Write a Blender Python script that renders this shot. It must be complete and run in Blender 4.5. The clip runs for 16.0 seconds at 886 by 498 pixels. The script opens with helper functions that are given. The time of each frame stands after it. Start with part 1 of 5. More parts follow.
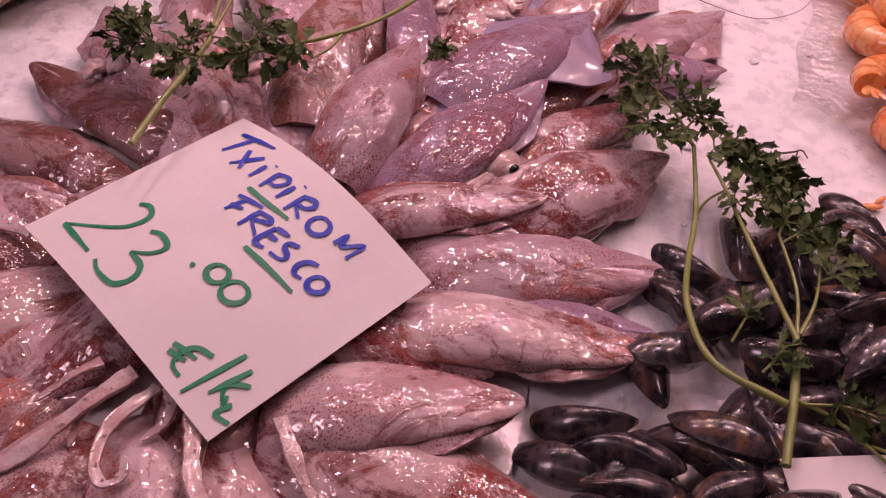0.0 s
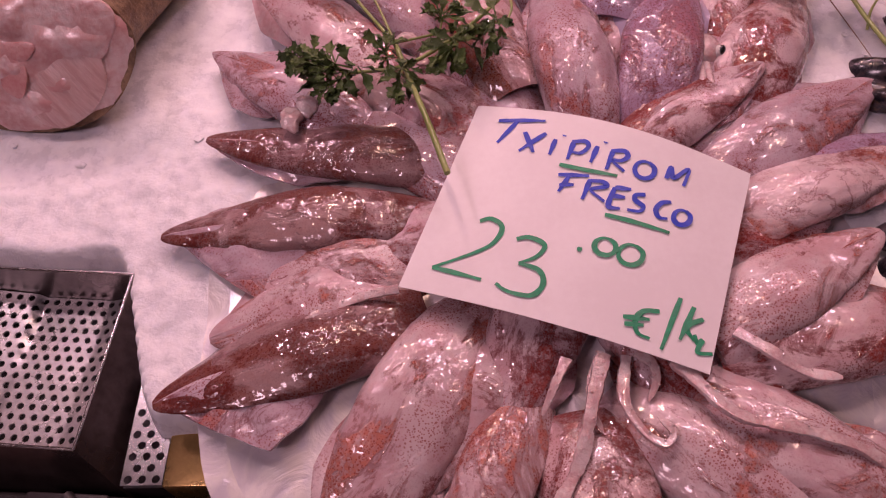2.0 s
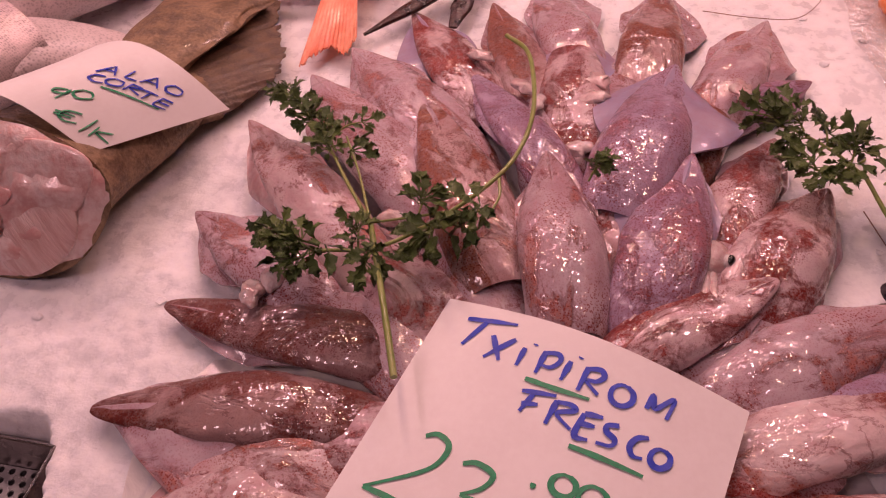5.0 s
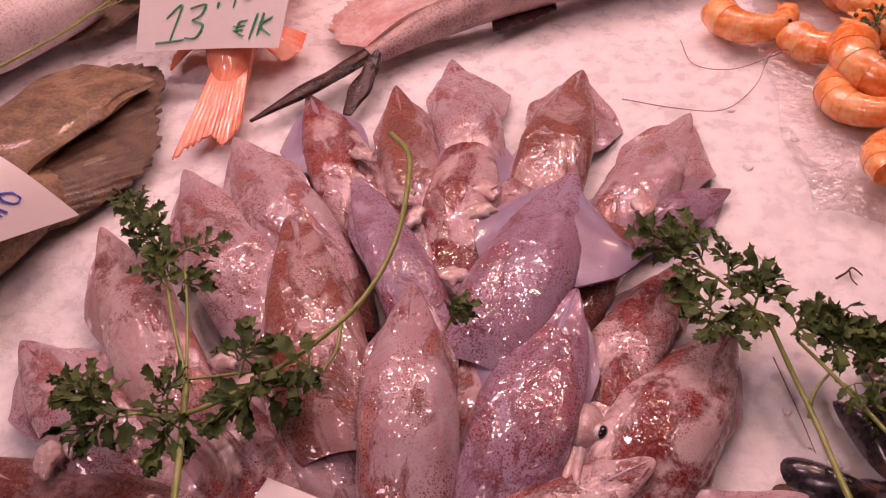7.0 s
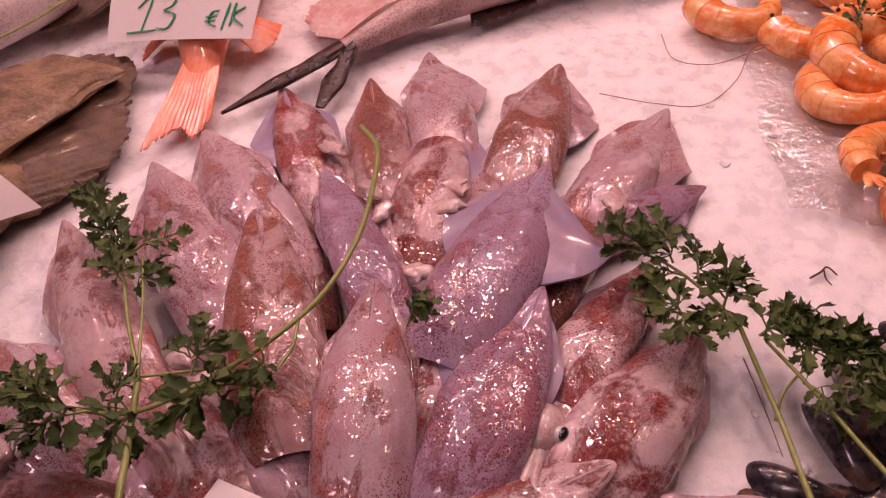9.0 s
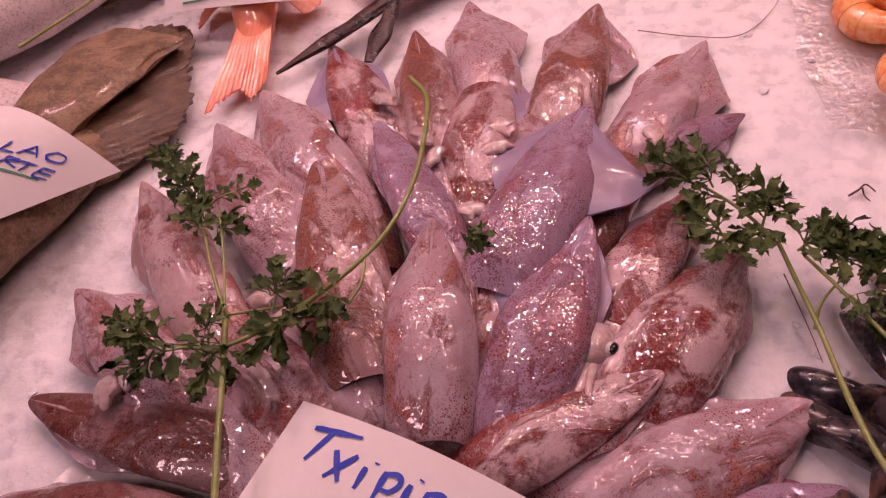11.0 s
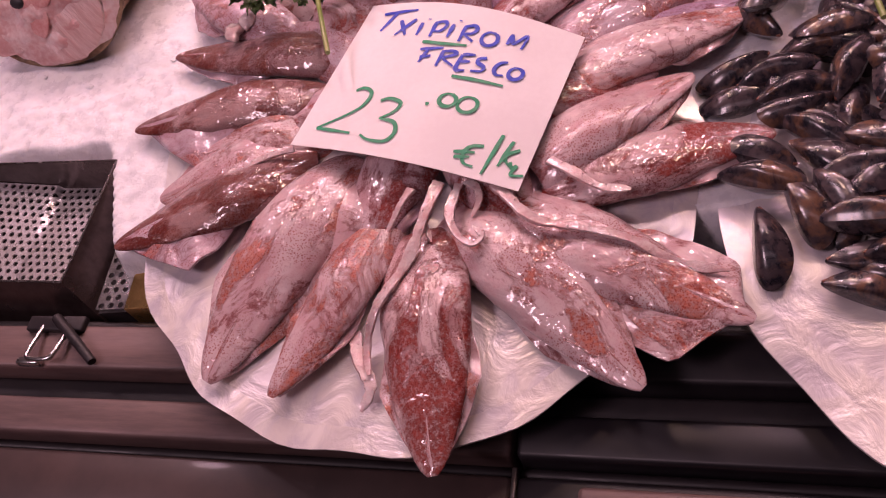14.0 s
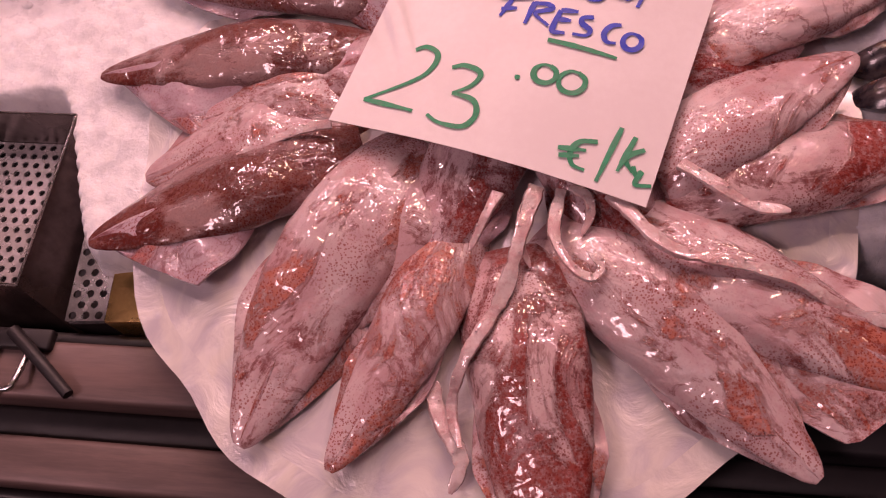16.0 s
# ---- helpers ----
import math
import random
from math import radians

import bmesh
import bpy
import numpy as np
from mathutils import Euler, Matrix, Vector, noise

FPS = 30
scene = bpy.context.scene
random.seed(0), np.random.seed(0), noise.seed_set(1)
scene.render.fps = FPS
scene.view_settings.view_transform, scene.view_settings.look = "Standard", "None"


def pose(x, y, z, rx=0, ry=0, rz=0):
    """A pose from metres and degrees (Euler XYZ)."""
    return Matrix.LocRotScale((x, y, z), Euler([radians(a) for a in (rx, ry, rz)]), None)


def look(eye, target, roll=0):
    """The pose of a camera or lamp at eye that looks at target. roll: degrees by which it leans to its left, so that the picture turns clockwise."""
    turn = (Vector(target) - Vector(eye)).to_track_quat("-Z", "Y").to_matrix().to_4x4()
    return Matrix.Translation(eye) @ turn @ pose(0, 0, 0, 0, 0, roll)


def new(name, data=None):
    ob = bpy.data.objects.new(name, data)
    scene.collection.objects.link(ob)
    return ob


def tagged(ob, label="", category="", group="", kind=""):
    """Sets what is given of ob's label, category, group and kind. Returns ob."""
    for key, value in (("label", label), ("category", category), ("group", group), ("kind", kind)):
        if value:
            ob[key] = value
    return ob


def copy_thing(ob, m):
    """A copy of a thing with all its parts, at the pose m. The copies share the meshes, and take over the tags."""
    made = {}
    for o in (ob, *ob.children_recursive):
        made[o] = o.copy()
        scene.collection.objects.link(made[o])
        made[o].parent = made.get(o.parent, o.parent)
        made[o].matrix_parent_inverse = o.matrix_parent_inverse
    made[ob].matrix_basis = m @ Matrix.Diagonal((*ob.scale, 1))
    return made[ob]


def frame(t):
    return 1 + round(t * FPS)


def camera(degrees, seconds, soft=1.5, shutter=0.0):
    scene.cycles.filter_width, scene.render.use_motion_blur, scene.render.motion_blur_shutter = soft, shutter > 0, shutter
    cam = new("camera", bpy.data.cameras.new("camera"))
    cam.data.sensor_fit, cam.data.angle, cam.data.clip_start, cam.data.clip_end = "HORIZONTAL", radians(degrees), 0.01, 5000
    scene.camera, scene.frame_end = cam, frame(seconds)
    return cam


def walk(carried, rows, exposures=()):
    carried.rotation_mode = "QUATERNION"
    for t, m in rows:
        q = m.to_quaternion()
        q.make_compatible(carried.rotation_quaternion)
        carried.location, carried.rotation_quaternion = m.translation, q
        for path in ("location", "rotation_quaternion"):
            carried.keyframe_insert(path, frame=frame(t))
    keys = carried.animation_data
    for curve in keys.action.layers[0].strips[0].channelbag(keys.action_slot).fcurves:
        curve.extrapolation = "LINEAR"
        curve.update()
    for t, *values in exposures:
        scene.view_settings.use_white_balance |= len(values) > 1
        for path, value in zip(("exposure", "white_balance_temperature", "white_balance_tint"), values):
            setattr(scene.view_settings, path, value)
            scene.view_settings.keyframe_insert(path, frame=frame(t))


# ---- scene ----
cam = camera(57.9, 16.0, soft=1.2)
PATH = [
    (0, (0.050, 0.028, 1.316), (-0.504, 1.287, -0.135), 3.7),
    (0.5, (-0.131, 0.001, 1.321), (-0.376, 1.372, -0.115), 8.8),
    (1, (-0.234, -0.04, 1.355), (-0.396, 1.163, -0.235), -0.1),
    (1.5, (-0.224, 0.01, 1.414), (-0.393, 0.973, -0.331), -11.7),
    (2, (-0.272, -0.027, 1.414), (-0.402, 1.035, -0.276), -8.0),
    (2.5, (-0.277, -0.04, 1.419), (-0.46, 1.073, -0.232), -7.8),
    (3, (-0.274, -0.047, 1.421), (-0.616, 1.144, -0.15), -11.5),
    (3.5, (-0.26, -0.087, 1.482), (-0.785, 1.191, 0.035), -14.6),
    (4, (-0.249, -0.059, 1.443), (-0.603, 1.265, -0.014), -9.7),
    (6.5, (-0.123, 0.178, 1.365), (-0.41, 1.518, -0.091), -5.8),
    (7, (-0.109, 0.187, 1.375), (-0.422, 1.542, -0.062), -6.8),
    (7.5, (-0.098, 0.188, 1.374), (-0.421, 1.551, -0.053), -7.3),
    (8, (-0.089, 0.196, 1.378), (-0.404, 1.555, -0.055), -7.1),
    (8.5, (-0.088, 0.2, 1.363), (-0.396, 1.553, -0.078), -6.2),
    (11, (-0.083, 0.163, 1.386), (-0.508, 1.408, -0.12), -13.7),
    (11.5, (-0.1, 0.125, 1.444), (-0.535, 1.266, -0.14), -22.4),
    (12, (-0.199, 0.049, 1.454), (-0.467, 1.05, -0.256), -23.6),
    (12.5, (-0.242, 0.035, 1.423), (-0.44, 1.049, -0.29), -18.8),
    (13, (-0.213, -0.001, 1.434), (-0.46, 1.112, -0.21), -17.8),
    (13.5, (-0.119, -0.115, 1.463), (-0.513, 1.054, -0.111), -20.5),
    (14, (-0.055, -0.189, 1.42), (-0.531, 0.872, -0.207), -24.2),
    (14.5, (-0.041, -0.193, 1.43), (-0.637, 0.832, -0.181), -27.7),
    (15, (-0.128, -0.197, 1.422), (-0.879, 0.569, -0.267), -35.0),
    (15.5, (-0.165, -0.131, 1.385), (-0.691, 0.699, -0.357), -27.5),
    (16, (-0.195, -0.042, 1.37), (-0.47, 0.758, -0.442), -18.6),
]
walk(cam, [(t, look(eye, target, roll)) for t, eye, target, roll in PATH],
     exposures=((0, -0.42, 5800, 14), (0.5, -0.57, 5800, 17), (1.0, -0.41, 5700, 15), (1.5, -0.34, 5700, 14), (2.5, -0.39, 5950, 15), (3.5, -0.33, 6500, 12), (4.0, -0.52, 6700, 18), (6.5, -0.44, 6300, 11), (8.5, -0.44, 6300, 11), (11.0, -0.54, 6150, 16),
                (11.5, -0.49, 6050, 16), (12.0, -0.42, 5800, 16), (12.5, -0.36, 5650, 15), (13.0, -0.36, 5750, 15), (13.5, -0.47, 5850, 16), (14.0, 0.06, 5700, 9), (14.5, 0.09, 5800, 7), (15.0, 0.23, 6150, 9), (15.5, 0.01, 6600, 14), (16.0, -0.11, 6350, 15)))

# ---- light: the pink lamps over a fish counter, in a dim market hall, and an added fill lamp ----
world = bpy.data.worlds.new("hall")
scene.world = world
world.use_nodes = True
world.node_tree.nodes["Background"].inputs[0].default_value = (0.55, 0.44, 0.46, 1)
world.node_tree.nodes["Background"].inputs[1].default_value = 0.06


def lamp(x, y, z, watts, size, colour, aim=(-0.2, 0.45, 0.9), long=0.0):
    data = bpy.data.lights.new("stall_or_fill_lamp", "AREA")
    data.energy, data.color, data.size = watts, colour, size
    if long:
        data.shape, data.size, data.size_y = "RECTANGLE", long, size
    ob = new("stall_or_fill_lamp", data)
    ob.matrix_world = look((x, y, z), aim)
    return ob


PINK, WARM, WHITE = (1.0, 0.51, 0.55), (1.0, 0.555, 0.395), (1.0, 0.605, 0.635)
lamp(-0.3, 1.45, 2.2, 9.8, 0.10, PINK, (-0.3, 0.6, 0.9), 2.4)
lamp(-0.3, -0.45, 2.5, 1.7, 0.2, WHITE, (-0.3, 0.3, 0.9), 2.0)
for lx, ly, watts, tone in ((-1.25, 1.55, 4.6, PINK), (-0.72, 1.6, 5.0, WARM), (-0.28, 1.65, 5.0, WHITE), (0.12, 1.6, 5.0, WARM), (0.6, 1.55, 4.6, PINK), (-1.0, 0.8, 2.3, WHITE), (-0.5, 0.85, 2.3, WARM), (0.0, 0.8, 2.3, WHITE), (0.45, 0.85, 2.3, WARM)):
    lamp(lx, ly, 2.05, watts, 0.11, tone, (lx * 0.6, ly - 0.6, 0.9))
# unseen lamp over the aisle, added to brighten floor tiles and left rails
lamp(-1.7, -0.9, 3.3, 30.0, 0.7, WHITE, (-1.5, -0.1, 0.0))


# ---- materials ----
def nodes_of(name):
    mat = bpy.data.materials.new(name)
    mat.use_nodes = True
    tree = mat.node_tree
    return mat, tree, tree.nodes["Principled BSDF"]


def add(tree, kind, **values):
    node = tree.nodes.new(kind)
    for key, value in values.items():
        node.inputs[key.replace("_", " ")].default_value = value
    return node


def place(tree, spread=7.0):
    """Object coordinates in metres, shifted for each object so that no two look alike."""
    co, info = tree.nodes.new("ShaderNodeTexCoord"), tree.nodes.new("ShaderNodeObjectInfo")
    mul = tree.nodes.new("ShaderNodeMath")
    mul.operation = "MULTIPLY"
    mul.inputs[1].default_value = spread
    tree.links.new(info.outputs["Random"], mul.inputs[0])
    vec = tree.nodes.new("ShaderNodeVectorMath")
    vec.operation = "ADD"
    tree.links.new(co.outputs["Object"], vec.inputs[0])
    tree.links.new(mul.outputs[0], vec.inputs[1])
    return vec.outputs[0]


def noise_at(tree, where, scale, detail=4.0, rough=0.55, warp=0.0):
    node = add(tree, "ShaderNodeTexNoise", Scale=scale, Detail=detail, Roughness=rough, Distortion=warp)
    tree.links.new(where, node.inputs["Vector"])
    return node.outputs["Fac"]


def step(tree, value, lo, hi, a=0.0, b=1.0):
    node = tree.nodes.new("ShaderNodeMapRange")
    node.interpolation_type = "SMOOTHSTEP"
    for slot, v in zip(("From Min", "From Max", "To Min", "To Max"), (lo, hi, a, b)):
        node.inputs[slot].default_value = v
    tree.links.new(value, node.inputs["Value"])
    return node.outputs["Result"]


def maths(tree, op, a, b):
    node = tree.nodes.new("ShaderNodeMath")
    node.operation = op
    for slot, v in zip(node.inputs, (a, b)):
        if isinstance(v, (int, float)):
            slot.default_value = v
        else:
            tree.links.new(v, slot)
    return node.outputs[0]


def blend(tree, fac, a, b):
    node = tree.nodes.new("ShaderNodeMix")
    node.data_type = "RGBA"
    for slot, v in ((node.inputs[0], fac), (node.inputs[6], a), (node.inputs[7], b)):
        if isinstance(v, tuple):
            slot.default_value = (*v, 1)
        elif isinstance(v, (int, float)):
            slot.default_value = v
        else:
            tree.links.new(v, slot)
    return node.outputs[2]


def bump(tree, bsdf, height, strength, distance):
    node = add(tree, "ShaderNodeBump", Strength=strength, Distance=distance)
    tree.links.new(height, node.inputs["Height"])
    tree.links.new(node.outputs["Normal"], bsdf.inputs["Normal"])
    return node


def squid_skin(name, pale, veil, red, cover, dots, patches=0.56, few=0.1, dense=0.64):
    """Wet squid skin: a pale body with bare white spots, a torn brown veil with a red rim drawn out along the body, blood blotches, fine dark freckles, and a film of water on top."""
    mat, tree, bsdf = nodes_of(name)
    at = place(tree)
    mapping = tree.nodes.new("ShaderNodeMapping")
    mapping.inputs["Scale"].default_value = (1.0, 0.55, 1.0)
    tree.links.new(at, mapping.inputs["Vector"])
    along = mapping.outputs[0]
    field = noise_at(tree, along, 24, 10, 0.66, 0.7)
    veil_mask = step(tree, field, cover, cover + 0.05)
    rim = maths(tree, "MULTIPLY", step(tree, field, cover - 0.022, cover), step(tree, field, cover + 0.008, cover + 0.04, 1.0, 0.0))
    cloud, grain = noise_at(tree, along, 42, 6, 0.62), noise_at(tree, at, 300, 4, 0.7)
    torn = maths(tree, "MULTIPLY", veil_mask, step(tree, grain, 0.34, 0.56, 0.5, 1.0))
    colour = blend(tree, step(tree, cloud, 0.36, 0.66), pale, tuple(c * f for c, f in zip(pale, (0.86, 0.70, 0.72))))
    bare = step(tree, noise_at(tree, along, 21, 7, 0.55, 0.3), 0.575, 0.665)
    deep = blend(tree, step(tree, maths(tree, "ADD", maths(tree, "MULTIPLY", cloud, 0.5), maths(tree, "MULTIPLY", grain, 0.5)), 0.40, 0.60), veil, tuple(c * f for c, f in zip(veil, (2.3, 2.9, 2.8))))
    colour = blend(tree, maths(tree, "MULTIPLY", torn, dense), colour, deep)
    colour = blend(tree, maths(tree, "MULTIPLY", rim, 0.34), colour, red)
    blotch = maths(tree, "MULTIPLY", step(tree, noise_at(tree, along, 36, 10, 0.76, 0.6), patches, patches + 0.06), step(tree, grain, 0.30, 0.62, 0.45, 1.0))
    colour = blend(tree, maths(tree, "MULTIPLY", blotch, 0.8), colour, red)
    colour = blend(tree, maths(tree, "MULTIPLY", bare, 0.6), colour, tuple(min(0.8, c * f) for c, f in zip(pale, (1.36, 1.42, 1.40))))
    thread = maths(tree, "ABSOLUTE", maths(tree, "SUBTRACT", noise_at(tree, along, 34, 7, 0.62, 1.0), 0.5), 0.0)
    vein = maths(tree, "MULTIPLY", step(tree, thread, 0.004, 0.022, 1.0, 0.0), step(tree, noise_at(tree, at, 15, 3, 0.5), 0.50, 0.62))
    colour = blend(tree, maths(tree, "MULTIPLY", vein, 0.5), colour, red)
    freckle = None
    for scale, size in ((600, 0.25), (370, 0.21)):
        cell = add(tree, "ShaderNodeTexVoronoi", Scale=scale)
        tree.links.new(at, cell.inputs["Vector"])
        spot = step(tree, cell.outputs["Distance"], size, size + 0.12, 1.0, 0.0)
        freckle = spot if freckle is None else maths(tree, "MAXIMUM", freckle, spot)
    density = step(tree, noise_at(tree, along, 26, 5, 0.6), 0.46, 0.60, few, dots)
    density = maths(tree, "MAXIMUM", density, maths(tree, "MULTIPLY", veil_mask, dots))
    density = maths(tree, "MULTIPLY", density, maths(tree, "SUBTRACT", 1.0, maths(tree, "MULTIPLY", bare, 0.85)))
    colour = blend(tree, maths(tree, "MULTIPLY", freckle, density), colour, tuple(c * f for c, f in zip(red, (1.6, 2.6, 1.9))))
    tree.links.new(colour, bsdf.inputs["Base Color"])
    bsdf.inputs["Roughness"].default_value = 0.36
    bsdf.inputs["Subsurface Weight"].default_value = 0.15
    bsdf.inputs["Subsurface Radius"].default_value = (0.010, 0.004, 0.003)
    bsdf.inputs["Coat Weight"].default_value = 1.0
    bsdf.inputs["Coat Roughness"].default_value = 0.055
    bsdf.inputs["Specular IOR Level"].default_value = 0.12
    bsdf.inputs["Coat IOR"].default_value = 1.62
    fold = noise_at(tree, along, 50, 3, 0.5, 0.4)
    soft = maths(tree, "ADD", fold, maths(tree, "ADD", maths(tree, "MULTIPLY", veil_mask, 0.28), maths(tree, "MULTIPLY", bare, 0.16)))
    bump(tree, bsdf, soft, 0.7, 0.0034)
    wet = maths(tree, "ADD", maths(tree, "MULTIPLY", noise_at(tree, at, 66, 1.5, 0.45, 0.7), 0.82), maths(tree, "MULTIPLY", noise_at(tree, at, 180, 1, 0.4), 0.18))
    film_bump = add(tree, "ShaderNodeBump", Strength=1.0, Distance=0.0034)
    tree.links.new(maths(tree, "ADD", wet, maths(tree, "MULTIPLY", veil_mask, 0.08)), film_bump.inputs["Height"])
    tree.links.new(film_bump.outputs["Normal"], bsdf.inputs["Coat Normal"])
    return mat


def plain(name, a, b, scale=30.0, rough=0.5, metal=0.0, relief=0.2, distance=0.002, grain=6.0, coat=0.0, sub=0.0, stretch=None):
    """A surface of two tones at two scales with a fine relief."""
    mat, tree, bsdf = nodes_of(name)
    at = place(tree)
    if stretch:
        mapping = tree.nodes.new("ShaderNodeMapping")
        mapping.inputs["Scale"].default_value = stretch
        tree.links.new(at, mapping.inputs["Vector"])
        at = mapping.outputs[0]
    big, fine = noise_at(tree, at, scale, 5, 0.6), noise_at(tree, at, scale * grain, 4, 0.6)
    mixed = maths(tree, "ADD", maths(tree, "MULTIPLY", big, 0.65), maths(tree, "MULTIPLY", fine, 0.35))
    tree.links.new(blend(tree, step(tree, mixed, 0.36, 0.64), a, b), bsdf.inputs["Base Color"])
    tree.links.new(step(tree, big, 0.3, 0.7, rough * 0.8, min(1.0, rough * 1.25)), bsdf.inputs["Roughness"])
    bsdf.inputs["Metallic"].default_value = metal
    bsdf.inputs["Coat Weight"].default_value = coat
    bsdf.inputs["Coat Roughness"].default_value = 0.08
    bsdf.inputs["Subsurface Weight"].default_value = sub
    bsdf.inputs["Subsurface Radius"].default_value = (0.02, 0.008, 0.006)
    bump(tree, bsdf, mixed, relief, distance)
    return mat


def fish_skin(name, back, flank, scale=1.0, shine=0.42, turn=None):
    mat, tree, bsdf = nodes_of(name)
    at = place(tree, 3.0)
    cell = add(tree, "ShaderNodeTexVoronoi", Scale=330 * scale)
    if turn is None:
        tree.links.new(at, cell.inputs["Vector"])
    else:
        lattice = tree.nodes.new("ShaderNodeMapping")
        lattice.inputs["Rotation"].default_value = (0, 0, radians(turn))
        lattice.inputs["Scale"].default_value = (0.5, 1.0, 0.8)
        tree.links.new(at, lattice.inputs["Vector"])
        tree.links.new(lattice.outputs[0], cell.inputs["Vector"])
        cell.inputs["Randomness"].default_value = 0.45
        bsdf.inputs["Metallic"].default_value = 0.3
    mottle = step(tree, noise_at(tree, at, 22, 6, 0.65), 0.35, 0.65)
    colour = blend(tree, mottle, back, flank)
    colour = blend(tree, step(tree, cell.outputs["Distance"], 0.1, 0.6, 0.0, 0.5), colour, tuple(min(1, c * 1.6 + 0.004) for c in flank))
    tree.links.new(colour, bsdf.inputs["Base Color"])
    bsdf.inputs["Roughness"].default_value = shine
    bsdf.inputs["Coat Weight"].default_value = 0.25
    bsdf.inputs["Coat Roughness"].default_value = 0.25
    relief = maths(tree, "ADD", maths(tree, "MULTIPLY", cell.outputs["Distance"], 0.22), noise_at(tree, at, 60, 4))
    bump(tree, bsdf, relief, 0.6, 0.0025)
    return mat


def ice_surface():
    mat, tree, bsdf = nodes_of("crushed_ice")
    at = place(tree, 0.0)
    big, mid, fine = noise_at(tree, at, 9, 4, 0.5), noise_at(tree, at, 55, 6, 0.62), noise_at(tree, at, 420, 4, 0.7)
    cell = add(tree, "ShaderNodeTexVoronoi", Scale=85)
    tree.links.new(at, cell.inputs["Vector"])
    colour = blend(tree, step(tree, mid, 0.35, 0.65), (0.76, 0.76, 0.79), (0.88, 0.88, 0.90))
    colour = blend(tree, step(tree, big, 0.55, 0.75, 0.0, 0.35), colour, (0.70, 0.68, 0.72))
    tree.links.new(colour, bsdf.inputs["Base Color"])
    tree.links.new(step(tree, mid, 0.3, 0.7, 0.18, 0.5), bsdf.inputs["Roughness"])
    bsdf.inputs["Subsurface Weight"].default_value = 0.35
    bsdf.inputs["Subsurface Radius"].default_value = (0.012, 0.013, 0.015)
    relief = maths(tree, "ADD", maths(tree, "MULTIPLY", mid, 0.8), maths(tree, "MULTIPLY", fine, 0.25))
    relief = maths(tree, "ADD", relief, maths(tree, "MULTIPLY", cell.outputs["Distance"], 0.35))
    bump(tree, bsdf, relief, 0.42, 0.006)
    return mat


def pearl_surface():
    mat, tree, bsdf = nodes_of("pearl_plastic")
    at = place(tree, 2.0)
    wave = add(tree, "ShaderNodeTexWave", Scale=7.0, Distortion=9.0, Detail=4.0)
    wave.inputs["Detail Scale"].default_value = 1.6
    tree.links.new(at, wave.inputs["Vector"])
    mid = noise_at(tree, at, 26, 5, 0.55, 1.2)
    colour = blend(tree, step(tree, mid, 0.35, 0.66), (0.66, 0.62, 0.66), (0.90, 0.86, 0.82))
    colour = blend(tree, step(tree, wave.outputs["Fac"], 0.5, 1.0, 0.0, 0.35), colour, (0.92, 0.86, 0.74))
    tree.links.new(colour, bsdf.inputs["Base Color"])
    bsdf.inputs["Roughness"].default_value = 0.28
    bsdf.inputs["Metallic"].default_value = 0.15
    bsdf.inputs["Coat Weight"].default_value = 0.7
    bsdf.inputs["Coat Roughness"].default_value = 0.1
    bump(tree, bsdf, maths(tree, "ADD", mid, maths(tree, "MULTIPLY", wave.outputs["Fac"], 0.12)), 0.45, 0.006)
    return mat


def mussel_surface():
    mat, tree, bsdf = nodes_of("mussel_shell")
    at = place(tree, 5.0)
    co = tree.nodes.new("ShaderNodeTexCoord")
    reach = tree.nodes.new("ShaderNodeVectorMath")
    reach.operation = "LENGTH"
    tree.links.new(co.outputs["Object"], reach.inputs[0])
    rings = maths(tree, "SINE", maths(tree, "MULTIPLY", reach.outputs["Value"], 900.0), 0.0)
    broad = maths(tree, "SINE", maths(tree, "MULTIPLY", reach.outputs["Value"], 430.0), 0.0)
    wear = step(tree, noise_at(tree, at, 38, 6, 0.65, 0.4), 0.52, 0.68)
    colour = blend(tree, step(tree, noise_at(tree, at, 120, 4), 0.4, 0.6), (0.016, 0.015, 0.022), (0.060, 0.046, 0.052))
    colour = blend(tree, maths(tree, "MULTIPLY", wear, 0.7), colour, (0.20, 0.105, 0.06))
    colour = blend(tree, maths(tree, "MULTIPLY", step(tree, broad, 0.7, 1.0), 0.05), colour, (0.25, 0.2, 0.2))
    tree.links.new(colour, bsdf.inputs["Base Color"])
    bsdf.inputs["Roughness"].default_value = 0.25
    bsdf.inputs["Coat Weight"].default_value = 0.5
    bsdf.inputs["Coat Roughness"].default_value = 0.12
    relief = maths(tree, "ADD", maths(tree, "MULTIPLY", rings, 0.12), maths(tree, "MULTIPLY", noise_at(tree, at, 60, 3), 0.8))
    bump(tree, bsdf, relief, 0.25, 0.0012)
    return mat


def leaf_surface():
    mat, tree, bsdf = nodes_of("parsley_leaf")
    at = place(tree, 9.0)
    info = tree.nodes.new("ShaderNodeObjectInfo")
    colour = blend(tree, noise_at(tree, at, 160, 3), (0.022, 0.052, 0.011), (0.085, 0.145, 0.030))
    colour = blend(tree, maths(tree, "MULTIPLY", info.outputs["Random"], 0.5), colour, (0.17, 0.23, 0.055))
    tree.links.new(colour, bsdf.inputs["Base Color"])
    bsdf.inputs["Roughness"].default_value = 0.36
    bsdf.inputs["Subsurface Weight"].default_value = 0.08
    bsdf.inputs["Subsurface Radius"].default_value = (0.004, 0.006, 0.002)
    bump(tree, bsdf, noise_at(tree, at, 260, 3), 0.5, 0.001)
    return mat


